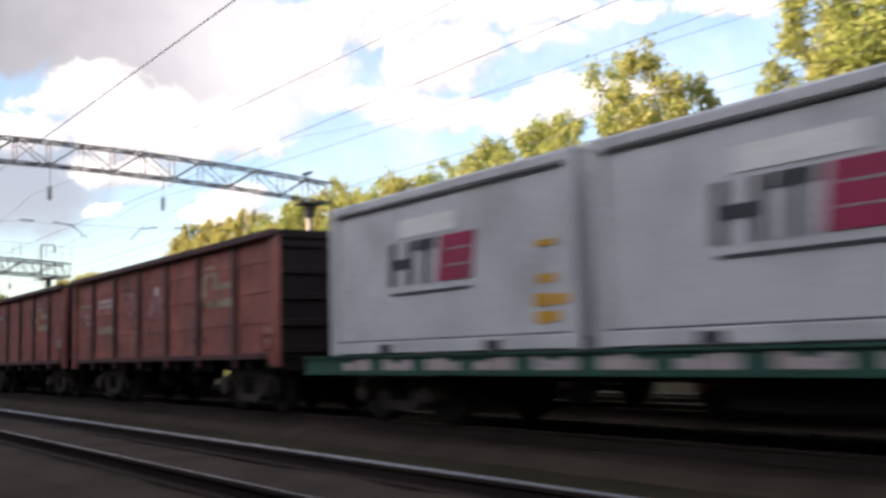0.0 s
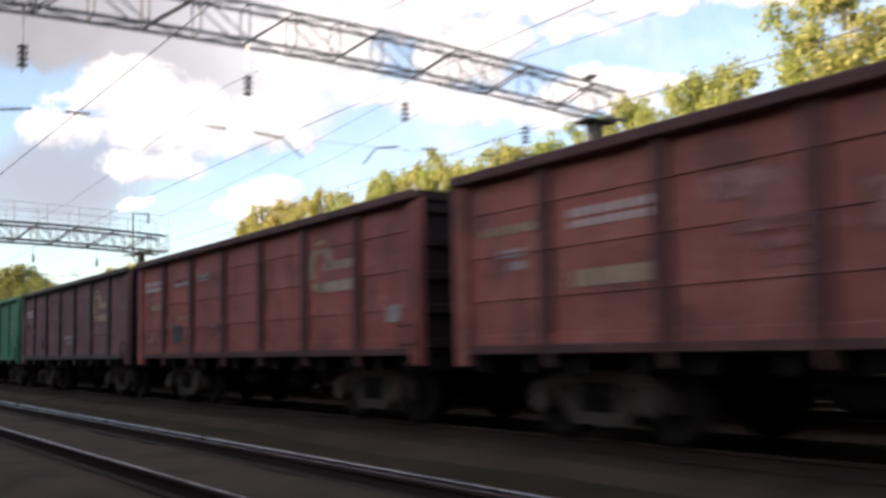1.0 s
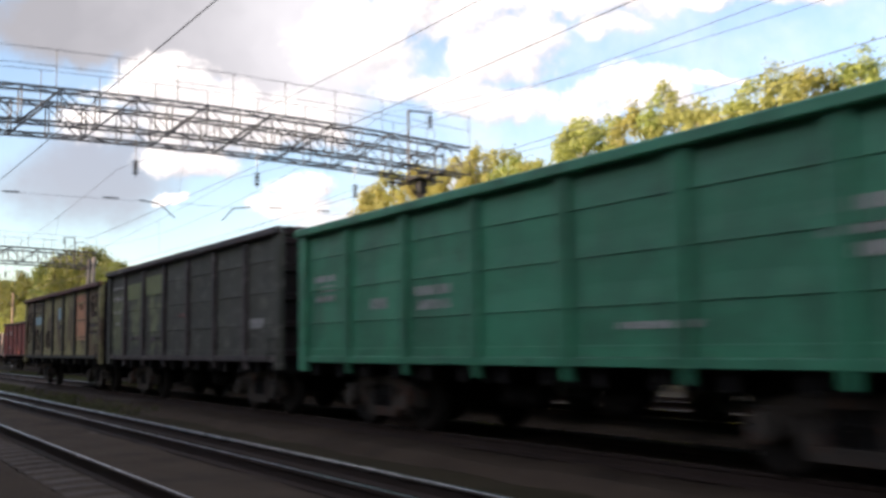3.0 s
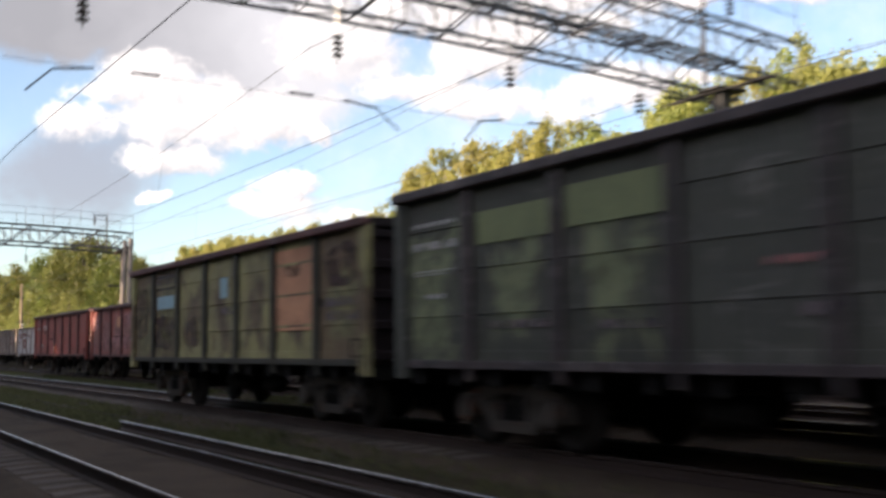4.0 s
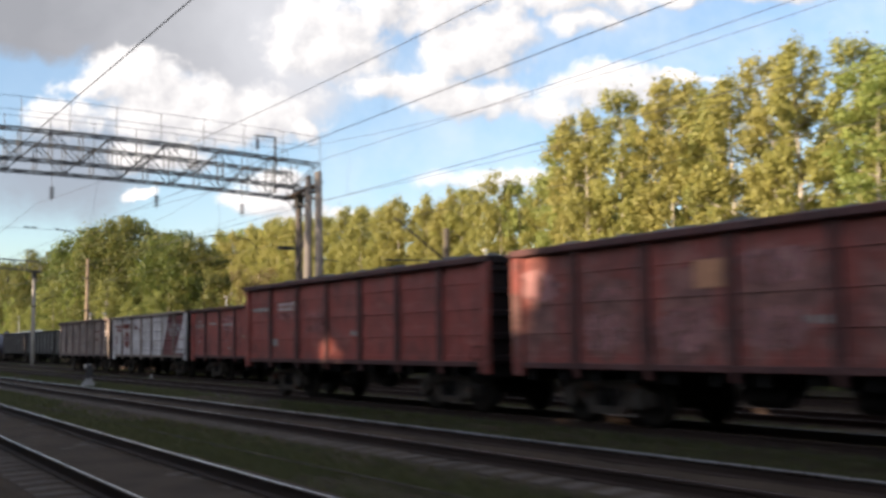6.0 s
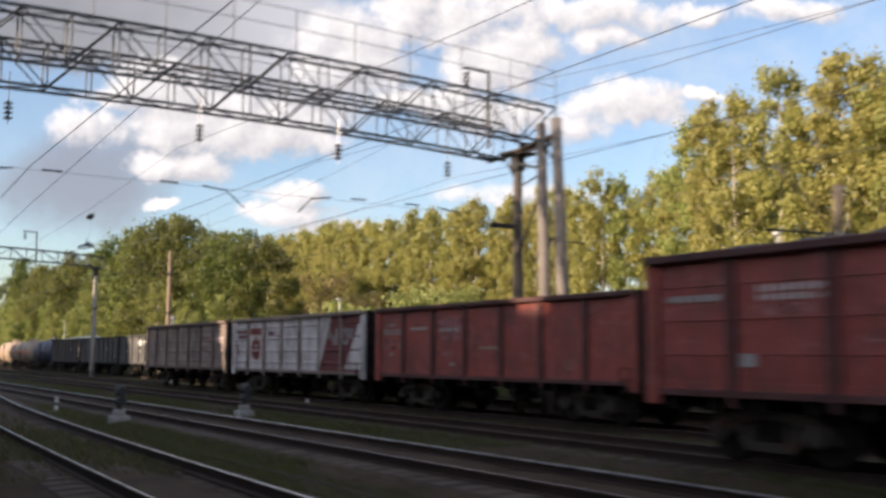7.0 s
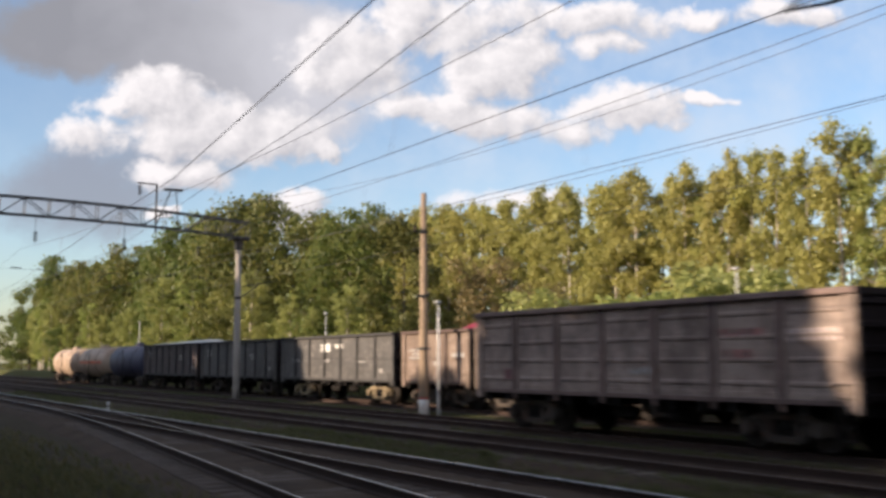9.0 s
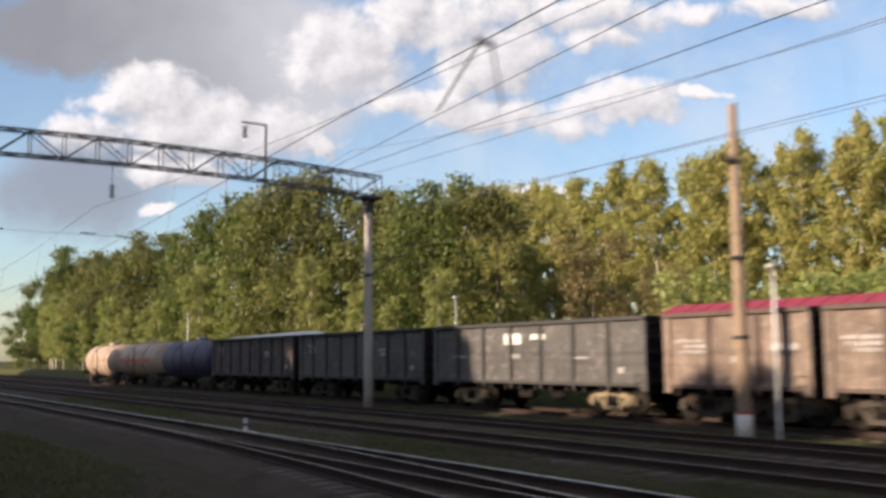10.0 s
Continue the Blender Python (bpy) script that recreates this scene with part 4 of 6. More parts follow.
for k, (paint, words) in enumerate(((bright_red_paint, "brick-red open freight wagon with pale writing"), (dusty_red, "rusty red open freight wagon loaded with coal"), (bright_red_paint, "red open freight wagon with sunlit panels"))):
    y = GB + (k - 0.5) * PITCH
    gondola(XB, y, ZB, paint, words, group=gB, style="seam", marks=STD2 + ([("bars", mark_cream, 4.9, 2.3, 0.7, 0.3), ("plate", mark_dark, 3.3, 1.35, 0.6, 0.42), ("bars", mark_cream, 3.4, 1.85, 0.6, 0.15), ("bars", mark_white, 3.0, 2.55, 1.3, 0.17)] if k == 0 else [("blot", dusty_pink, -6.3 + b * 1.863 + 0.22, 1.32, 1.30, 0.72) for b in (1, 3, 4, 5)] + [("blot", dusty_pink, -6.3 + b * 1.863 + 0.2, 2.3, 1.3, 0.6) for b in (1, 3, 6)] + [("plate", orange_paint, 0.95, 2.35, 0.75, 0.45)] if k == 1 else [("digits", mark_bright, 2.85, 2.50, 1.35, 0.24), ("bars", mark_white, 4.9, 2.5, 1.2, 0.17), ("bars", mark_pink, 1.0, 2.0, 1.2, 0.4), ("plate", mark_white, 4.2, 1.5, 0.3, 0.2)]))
    coal_heap(XB, y, ZB + 3.33, k)
for k in range(1, 8):
    gondola(XB, GB - (k + 0.5) * PITCH, ZB, dark_brown_paint, "dark brown open freight wagon standing beside another train", group=gB, locks=False)
gD = "third freight train"
gondola(XD, GD + 0.5 * PITCH, ZD, bright_red_paint, "red open freight wagon with white writing", group=gD, style="plain",
        marks=[("digits", mark_white, 4.75, 2.42, 1.30, 0.18), ("plate", mark_white, 5.2, 2.72, 0.55, 0.05), ("bars", mark_pink, 5.2, 1.9, 0.8, 0.4), ("plate", mark_white, 4.75, 1.98, 0.16, 0.16), ("plate", mark_white, 5.3, 1.72, 0.26, 0.10), ("bars", mark_white, 3.2, 2.52, 1.0, 0.15), ("blot", mark_pink, 1.05, 2.15, 1.5, 0.8), ("bars", mark_white, 1.3, 2.45, 1.1, 0.15), ("bars", mark_pink, 1.6, 1.7, 0.9, 0.2), ("plate", mark_white, 1.55, 1.42, 0.18, 0.10), ("bars", mark_cream, -0.8, 1.9, 1.0, 0.12)])
gondola(XD, GD + 1.5 * PITCH, ZD, white_paint, "white open freight wagon with faded crimson advertising panels", trim=grey_paint, group=gD, style="bead", bay_paint={0: faded_crimson, 1: faded_crimson},
        marks=[("slope", white_paint, -6.48, 1.22, 1.55, 0.12), ("plate", brick_mark, 3.15, 2.6, 1.25, 0.28), ("disc", brick_mark, 3.72, 2.02, 0.50, 0), ("bars", mark_white, 3.40, 1.86, 0.64, 0.34), ("bars", brick_mark, 4.85, 2.42, 1.25, 0.44), ("bars", brick_mark, 5.72, 1.72, 0.40, 0.50), ("plate", faded_crimson, 1.7, 2.55, 0.6, 0.16),
               ("slope", white_paint, -2.84, 1.22, -1.0, 0.02), ("stroke", mark_white, -4.36, 2.10, 0.10, 0.62), ("stroke", mark_white, -4.14, 2.10, 0.10, 0.42), ("stroke", mark_white, -3.80, 2.30, 0.10, 0.42), ("stroke", mark_white, -4.03, 2.42, 0.22, 0.09),
               ("stroke", mark_white, -5.25, 2.12, 0.10, 0.60), ("stroke", mark_white, -4.90, 2.12, 0.10, 0.60), ("stroke", mark_white, -5.14, 2.12, 0.23, 0.09), ("stroke", mark_white, -5.70, 2.62, 0.95, 0.05), ("stroke", mark_white, -5.62, 2.30, 0.22, 0.30), ("bars", faded_crimson, 0.8, 2.4, 0.5, 0.2)])
gondola(XD, GD + 2.5 * PITCH, ZD, grey_paint, "dusty grey-brown open freight wagon with pressed ribs", trim=grey_post, group=gD, style="bead",
        marks=[("digits", mark_bright, -6.1, 2.30, 1.3, 0.26), ("bars", mark_pink, -4.2, 2.35, 1.2, 0.3), ("bars", mark_pink, -3.9, 1.9, 0.9, 0.3), ("bars", mark_white, -0.9, 1.55, 0.8, 0.25), ("plate", plum_paint, 4.7, 1.4, 0.45, 0.3)])
gC = "fourth freight train"
LONG = 0.5 * PITCH
for k in range(3):
    gondola(XC, GC - 3.15 - k * 5.98, ZC, beige_paint, "sunlit beige short open wagon with dark posts", trim=beige_post, group=gC, style="plain", half=2.78, bays=3, span=1.42,
            marks=[("bars", mark_white, 1.1, 2.05, 1.2, 0.5), ("bars", mark_white, -0.4, 1.75, 0.5, 0.3), ("bars", mark_white, -2.3, 2.1, 1.0, 0.3)])
for k, (paint, words) in enumerate(((slate_paint, "slate-grey open freight wagon with white patches"), (slate_paint, "dark grey open freight wagon in shade"), (dark_brown_paint, "dark brown open freight wagon"))):
    gondola(XC, GC + (k + 0.5) * PITCH, ZC, paint, words, trim=slate_post, group=gC, style="plain", pale=(k == 0), bays=8 if k else 7,
            marks=[("plate", limewash, 0.3, 2.50, 1.1, 0.40), ("bars", mark_white, 0.4, 1.9, 0.8, 0.3), ("plate", limewash, -1.2, 2.66, 0.9, 0.2), ("bars", mark_white, 4.1, 1.95, 0.9, 0.2), ("plate", mark_white, -5.4, 1.45, 0.28, 0.2), ("plate", mark_white, -3.6, 1.95, 0.7, 0.05)]
            if k == 0 else [("bars", mark_white, 4.6, 2.3, 0.9, 0.5), ("bars", mark_white, -3.2, 2.1, 0.9, 0.4), ("plate", mark_white, -5.6, 1.5, 0.25, 0.2)])


tarpaulin(XC, GC + 2.5 * PITCH, ZC + 3.33)
# unseen wagons added to keep the gaps under the nearer trains dark
for k in range(6):
    gondola(XC, GC - 18.2 - (k + 0.5) * PITCH, ZC, dark_brown_paint, "added dark brown open freight wagon hidden behind other trains", group=gC, locks=False)


def tank_car(y, paint, label, band=None, length=10.8):
    root = thing("tank_wagon", (XC, y, ZC), label, "tank wagon", gC)

    def shell(bm):
        h = length / 2
        prof = [(0.30, -h), (0.95, -h + 0.08), (1.32, -h + 0.30), (1.42, -h + 0.62), (1.42, h - 0.62), (1.32, h - 0.30), (0.95, h - 0.08), (0.30, h)]
        lathe(bm, prof, (0, 0, 1.98), 28, "y")
    part("tank_shell", shell, paint, root, smooth=True)
    part("dome", lambda bm: lathe(bm, [(0.42, 0), (0.42, 0.24), (0.30, 0.32), (0.05, 0.34)], (0, 0, 3.30), 16), paint, root, smooth=True)
    for yy in (-2.2, 2.2):
        part("strap", lambda bm: lathe(bm, [(1.43, -0.05), (1.445, -0.05), (1.445, 0.05), (1.43, 0.05)], (0, yy, 1.98), 28, "y"), under_steel, root)
    if band:
        part("colour_band", lambda bm: [box(bm, s * 1.425 - 0.02, s * 1.425 + 0.02, -length / 2 + 1.0, length / 2 - 1.0, 1.86, 2.12) for s in (-1, 1)], band, root)
    part("centre_sill", lambda bm: (box(bm, -0.25, 0.25, -5.9, 5.9, 0.75, 1.02, 0.02), box(bm, -1.3, 1.3, -5.9, -5.5, 0.80, 1.02), box(bm, -1.3, 1.3, 5.5, 5.9, 0.80, 1.02)), under_steel, root)
    for yy in (-3.9, 3.9):
        part("saddle", lambda bm: box(bm, -1.0, 1.0, yy - 0.25, yy + 0.25, 0.95, 1.20, 0.03), under_steel, root)
    part("ladder", lambda bm: [rod(bm, (-1.50, yy, 0.5), (-1.50, yy, 3.0), 0.02, 6) for yy in (-0.2, 0.2)] + [rod(bm, (-1.50, -0.2, 0.6 + i * 0.3), (-1.50, 0.2, 0.6 + i * 0.3), 0.015, 6) for i in range(8)], under_steel, root)
    add_bogies(root, 3.9)
    add_couplers(root, 6.0)
    return root


tank_car(GC + 3 * PITCH + 6.2, tank_blue, "dark blue tank wagon")
tank_car(GC + 3 * PITCH + 18.4, tank_beige, "beige tank wagon with an orange band", tank_orange)
tank_car(GC + 3 * PITCH + 30.6, tank_beige, "sunlit beige tank wagon")


def flatcar(y0, y1):
    """A container flat wagon; y0..y1 its body."""
    yc, h = (y0 + y1) / 2, (y1 - y0) / 2
    root = thing("container_flat_wagon", (XA, yc, ZA), "green flat wagon with white stencilled bars carrying containers", "freight wagon", gA)
    for s in (-1, 1):
        part("side_beam", lambda bm: (box(bm, s * 1.50 - 0.05, s * 1.50 + 0.05, -h, h, 0.76, 1.02, 0.012), box(bm, s * 1.50 - 0.10, s * 1.50 + 0.10, -h, h, 1.00, 1.035), box(bm, s * 1.50 - 0.09, s * 1.50 + 0.09, -h, h, 0.74, 0.765)), flatcar_paint, root)
    yy = -h + 0.5
    i = 0
    while yy < h - 1.2:
        for k in range(3):
            part("stencil_mark", lambda bm: box(bm, -0.004, 0.004, yy + k * 0.27, yy + k * 0.27 + (0.25, 0.21, 0.25)[(k + i) % 3], 0.81, 0.81 + (0.17, 0.11, 0.15)[(i + 2 * k) % 3]), mark_bright, root, at=(-1.556, 0, 0))
        yy += 1.15
        i += 1
    part("centre_sill", lambda bm: box(bm, -0.25, 0.25, -h, h, 0.62, 1.0, 0.02), under_steel, root)
    for k in range(9):
        part("cross_member", lambda bm: box(bm, -1.45, 1.45, -0.06, 0.06, 0.78, 0.99), under_steel, root, at=(0, -h + 0.2 + k * (2 * h - 0.4) / 8, 0))
    part("equipment_box", lambda bm: box(bm, -1.1, -0.5, -1.5, 1.5, 0.35, 0.75, 0.04), under_steel, root)
    add_bogies(root, h - 2.2)
    add_couplers(root, h)
    return root


def container(y0, y1, label, mirror=0):
    """A closed steel container on the flat wagon."""
    L = y1 - y0
    root = thing("freight_container", (XA, y0, ZA + 1.035), label, "container", "containers on the flat wagon")
    w, H = 1.57, 2.34

    def walls(bm):
        box(bm, -w + 0.03, w - 0.03, 0.06, L - 0.06, 0.16, H - 0.05)
    part("wall_shell", walls, container_paint, root)
    for s in (-1, 1):
        part("bottom_rail", lambda bm: box(bm, s * w - 0.05, s * w + 0.05, 0.05, L - 0.05, 0.02, 0.19, 0.01), container_paint, root)
        part("top_rail", lambda bm: box(bm, s * (w - 0.03) - 0.06, s * (w - 0.03) + 0.06, 0, L, H - 0.16, H, 0.03), container_paint, root)
        for yy in (0.08, L - 0.08):
            part("corner_post", lambda bm: box(bm, s * w - 0.07, s * w + 0.06, yy - 0.08, yy + 0.08, 0, H, 0.015), container_paint, root)
    part("roof", lambda bm: box(bm, -w + 0.05, w - 0.05, 0.02, L - 0.02, H - 0.06, H + 0.015, 0.01), container_paint, root)
    part("gasket", lambda bm: box(bm, -w - 0.012, -w + 0.03, 0.15, L - 0.15, 0.192, 0.215), mark_dark, root)
    part("gasket", lambda bm: box(bm, -w - 0.008, -w + 0.03, 0.15, L - 0.15, H - 0.185, H - 0.163), mark_dark, root)
    for yy in (L * 0.28, L * 0.72):
        part("fork_pocket", lambda bm: box(bm, -w - 0.054, -w + 0.1, yy - 0.17, yy + 0.17, 0.03, 0.15), mark_dark, root)
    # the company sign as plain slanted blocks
    f = -w + 0.024

    def slab(bm, a, b, c, d, lean):
        q = [(a, c), (b, c), (b - lean, d), (a - lean, d)]
        v = [bm.verts.new((0, yy, zz)) for yy, zz in q]
        v2 = [bm.verts.new((0.012, yy, zz)) for yy, zz in q]
        bm.faces.new(v)
        bm.faces.new(v2[::-1])
        for k in range(4):
            bm.faces.new((v[k], v[(k + 1) % 4], v2[(k + 1) % 4], v2[k]))
    z0, z1 = 0.98, 1.60
    y = L - 1.65 - 2.05

    for a, b, c, d in ((1.90, 2.05, z0, z1), (1.42, 1.57, z0, z1), (1.57, 1.90, z0 + 0.24, z0 + 0.38), (0.86, 1.34, z1 - 0.15, z1), (1.02, 1.17, z0, z1 - 0.15)):
        part("sign_block", lambda bm: slab(bm, y + a, y + b, c, d, 0.04), mark_dark, root, at=(f - 0.010, 0, 0))
    part("sign_magenta_block", lambda bm: slab(bm, y + 0.02, y + 0.82, z0, z1, 0.10), mark_magenta, root, at=(f - 0.010, 0, 0))
    for k in range(2):
        part("sign_line", lambda bm: slab(bm, y + 0.02 - k * 0.02, y + 0.62 - k * 0.02, z0 + 0.19 + k * 0.22, z0 + 0.215 + k * 0.22, 0), mark_white, root, at=(f - 0.013, 0, 0))
    part("sign_underline", lambda bm: box(bm, -0.004, 0.004, y + 0.05, y + 2.0, 0.84, 0.88), mark_dark, root, at=(f - 0.006, 0, 0))
    # bright plate painted in as a sun reflection above the sign
    part("blank_label", lambda bm: box(bm, -0.004, 0.01, y + 0.35, y + 1.75, 1.66, 1.92), glare_white, root, at=(f - 0.006, 0, 0))
    if mirror:
        for ya, yb, za, zb in ((0.42, 0.60, 0.16, 0.28), (0.63, 0.84, 0.14, 0.29), (0.20, 0.50, 0.36, 0.48), (0.54, 0.86, 0.35, 0.50), (0.48, 0.78, 0.62, 0.73), (0.45, 0.80, 1.06, 1.14)):
            part("warning_mark", lambda bm: box(bm, -0.004, 0.004, ya, yb, za, zb), mark_yellow, root, at=(f - 0.006, 0, 0.18))
    return root


flatcar(-4.4, 15.45)
container(8.60, 14.40, "silver-grey container with a dark and magenta sign, yellow marks", 1)
container(2.55, 8.35, "silver-grey container with a dark and magenta sign")
container(-3.50, 2.30, "silver-grey container at the rear of the flat wagon")


# ---- overhead line ----
GANTRIES = [(42.7, 8.50, 9.46, 23.3, 1, 0.8), (92.2, 8.68, 9.85, 24.1, 2, 0.6), (155.0, 9.30, 10.60, 22.7, 2, 0.4), (216.3, 9.33, 10.28, 22.4, 1, 0.5)]   # y, foot and top of the girder, end, girders, rise


def insulator_string(bm, x, y, z, n=4, step=0.14, drop=0.0):
    rod(bm, (x, y, z), (x, y, z - drop - 0.12), 0.012, 6)
    z -= drop
    for i in range(n):
        lathe(bm, [(0.02, 0.0), (0.05, -0.01), (0.13, -0.055), (0.125, -0.075), (0.03, -0.08), (0.02, -0.14)], (x, y, z - 0.12 - i * step), 12)
    rod(bm, (x, y, z - 0.12 - n * step), (x, y, z - 0.22 - n * step), 0.012, 6)


def lattice(root, y, x0, x1, z0, z1, rise, depth=0.62):
    """Box girder of four chords with verticals and diagonals, slightly bowed up."""
    bays = int((x1 - x0) / 1.25)
    step = (x1 - x0) / bays

    def lift(x):
        u = (x - x0) / (x1 - x0) * 2 - 1
        return rise * (1 - u * u)
    for z in (z0, z1):
        for dy in (-depth / 2, depth / 2):
            part("chord", lambda bm: tube(bm, [(x0 + i * step, y + dy, z + lift(x0 + i * step)) for i in range(bays + 1)], 0.052, 4), gantry_steel, root)

    def brace(a, b, r):
        part("brace", lambda bm: rod(bm, a, b, r, 4), gantry_steel, root)
    for dy in (-depth / 2, depth / 2):
        for i in range(bays + 1):
            x = x0 + i * step
            brace((x, y + dy, z0 + lift(x)), (x, y + dy, z1 + lift(x)), 0.026)
            if i < bays:
                b = x + step
                brace((x, y + dy, z0 + lift(x)) if i % 2 else (x, y + dy, z1 + lift(x)), (b, y + dy, z1 + lift(b)) if i % 2 else (b, y + dy, z0 + lift(b)), 0.026)
    for z in (z0, z1):
        for i in range(bays):
            x, b = x0 + i * step, x0 + (i + 1) * step
            s = 1 if i % 2 else -1
            brace((x, y - s * depth / 2, z + lift(x)), (b, y + s * depth / 2, z + lift(b)), 0.022)
            brace((x, y - depth / 2, z + lift(x)), (x, y + depth / 2, z + lift(x)), 0.022)


def mast(root, x, y, z0, z1, r0=0.20, r1=0.15, material=None, label=""):
    part("mast", lambda bm: lathe(bm, [(r0, z0), (r0 * 0.9 + r1 * 0.1, z0 + 1.0), (r1, z1 - 0.03), (r1 * 0.8, z1)], (x, y, 0), 14), material or concrete, root, label, smooth=True)


GAP = (0, 1.1, 1.6, 0)


def gantry(index, y, zb, zt, xr, beams, rise):
    xl = (-9.0, -5.2, -5.2, -5.2)[index]
    root = thing("catenary_gantry", (0, 0, 0), "grey lattice gantry spanning the tracks on concrete masts" if beams == 1 else "wide double lattice gantry with railings on tall masts", "catenary gantry", "gantries over the yard")
    if beams == 1:
        lattice(root, y, xl, xr, zb, zt, rise)
    else:
        for dy in (-GAP[index], GAP[index]):
            lattice(root, y + dy, xl, xr, zb, zt, rise, 0.7)
    xm = (22.2, 22.55, 22.45, 21.84)[index]
    g0 = ground_height(xm)
    mast(root, xm, y, g0 - 0.1, zb - 0.05, 0.22, 0.16, concrete if index in (0, 3) else mast_steel)
    mast(root, -4.2, y, ground_height(-4.2) - 0.1, zb - 0.05, 0.22, 0.16)
    part("saddle_plate", lambda bm: (box(bm, xm - 0.55, xm + 0.55, y - 0.45, y + 0.45, zb - 0.12, zb - 0.03, 0.02), box(bm, xm - 0.20, xm + 0.20, y - 0.20, y + 0.20, zb - 0.7, zb - 0.10, 0.02)), dark_steel, root)
    if beams == 2:
        part("head_frame", lambda bm: (rod(bm, (xm - 0.9, y - 1.3, zb - 0.06), (xm + 0.4, y - 1.3, zb - 0.06), 0.05, 4), rod(bm, (xm - 0.9, y + 1.3, zb - 0.06), (xm + 0.4, y + 1.3, zb - 0.06), 0.05, 4),
                                       rod(bm, (xm, y - 1.9, zb - 0.06), (xm, y + 1.9, zb - 0.06), 0.06, 4), rod(bm, (xm, y, zb - 1.1), (xm - 0.8, y, zb - 0.06), 0.035, 4)), dark_steel, root)
        for dy in (-GAP[index] - 0.35, GAP[index] + 0.35):
            def rails(bm):
                n = 14
                for i in range(n + 1):
                    x = xl + (xr - xl) * i / n
                    lf = rise * (1 - ((x - xl) / (xr - xl) * 2 - 1) ** 2)
                    rod(bm, (x, y + dy, zt + lf), (x, y + dy, zt + lf + 1.35), 0.016, 4)
                for z in (0.75, 1.33):
                    tube(bm, [(xl + (xr - xl) * i / n, y + dy, zt + z + rise * (1 - (2 * i / n - 1) ** 2)) for i in range(n + 1)], 0.013, 4)
            part("railing", rails, gantry_steel, root)
    if index == 2:
        for foot, head in (((21.43, 151.95, -0.35), (22.15, 153.20, 9.95)), ((21.90, 151.50, -0.35), (22.42, 152.70, 10.10))):
            part("leaning_pole", lambda bm: rod(bm, foot, head, 0.25, 14, 0.17), mast_concrete, root, smooth=True)
        part("cross_head", lambda bm: (rod(bm, (21.55, 153.95, 9.02), (22.40, 152.60, 9.50), 0.10, 4), rod(bm, (21.75, 153.95, 9.16), (22.60, 152.60, 9.64), 0.07, 4)), mast_steel, root)
        for p0, p1, r in (((22.35, 154.85, 8.85), (22.06, 153.05, 8.35), 0.05), ((22.06, 153.0, 9.2), (22.30, 152.55, 8.5), 0.045), ((22.3, 154.8, 7.95), (22.0, 153.0, 8.15), 0.03), ((22.3, 154.8, 5.4), (21.95, 152.9, 7.7), 0.05), ((21.95, 152.9, 5.9), (23.3, 152.2, 5.7), 0.03)):
            part("mast_stay", lambda bm: rod(bm, p0, p1, r, 6), dark_steel, root)
        part("switch_box", lambda bm: box(bm, xm - 1.15, xm - 0.25, y - 0.12, y + 0.12, 6.45, 6.62, 0.03), dark_steel, root)
    px = (22.1, 21.95, 21.15, 16.88)[index]
    if index:
        zz = 11.55 if index == 1 else 12.1
        part("feeder_post", lambda bm: (rod(bm, (px, y, zb), (px, y, zz), 0.06, 6), rod(bm, (px, y, zz), (px - 1.1 if index > 1 else px + 1.2, y, zz + 0.02), 0.045, 6)), dark_steel, root)
        part("insulator", lambda bm: insulator_string(bm, px - 0.95 if index > 1 else px + 1.1, y, zz), insulator_glass, root)
    else:
        part("horn", lambda bm: (rod(bm, (22.1, y, zt), (22.1, y, zt + 0.55), 0.05, 6), rod(bm, (21.85, y, zt + 0.35), (22.35, y, zt + 0.5), 0.07, 6)), dark_steel, root)
    for x in (5.0, 10.45, 15.15, 19.4):
        part("insulator", lambda bm: insulator_string(bm, x, y, zb + rise * (1 - ((x - xl) / (xr - xl) * 2 - 1) ** 2), drop=0.72), insulator_glass, root)
    # lower fixing wire with registration arms
    part("fixing_wire", lambda bm: rod(bm, (xl, y, 7.05), (xm, y, 6.85), 0.006, 5), wire_metal, root)
    for x, s in ((5.2, -1), (10.6, 1), (14.9, -1), (19.0, 1)):
        part("registration_arm", lambda bm: (rod(bm, (x, y, 6.98), (x + 0.75 * s, y - 0.1, 6.85), 0.024, 6), rod(bm, (x + 0.75 * s, y - 0.1, 6.85), (x + 1.25 * s, y - 0.25, 6.35), 0.020, 6)), dark_steel, root)
        part("fixing_insulator", lambda bm: rod(bm, (x - 1.3 * s, y, 7.0), (x - 0.75 * s, y, 6.99), 0.026, 8), insulator_glass, root)
    return root


for i, g in enumerate(GANTRIES):
    gantry(i, *g)

NODES = [-20.0] + [g[0] for g in GANTRIES] + [278.0, 340.0]


def wire_run(name, label, x, z_at, z_mid, r, stagger=0.0):
    pts = []
    for k, (a, b) in enumerate(zip(NODES, NODES[1:])):
        for i in range(12):
            u = i / 12
            s = stagger * ((1 - u) * (-1) ** k + u * (-1) ** (k + 1))
            pts.append((x + s, a + (b - a) * u, z_at + (z_mid - z_at) * 4 * u * (1 - u)))
    ob = part(name, lambda bm: tube(bm, pts, r), wire_metal)
    return tagged(ob, label, "overhead wire", "overhead wires of the yard")


def bent_wire(label, pts, r):
    """A wire pulled sideways from one support to the next."""
    tagged(part("contact_wire", lambda bm: tube(bm, pts, r), wire_metal), label, "overhead wire", "overhead wires of the yard")


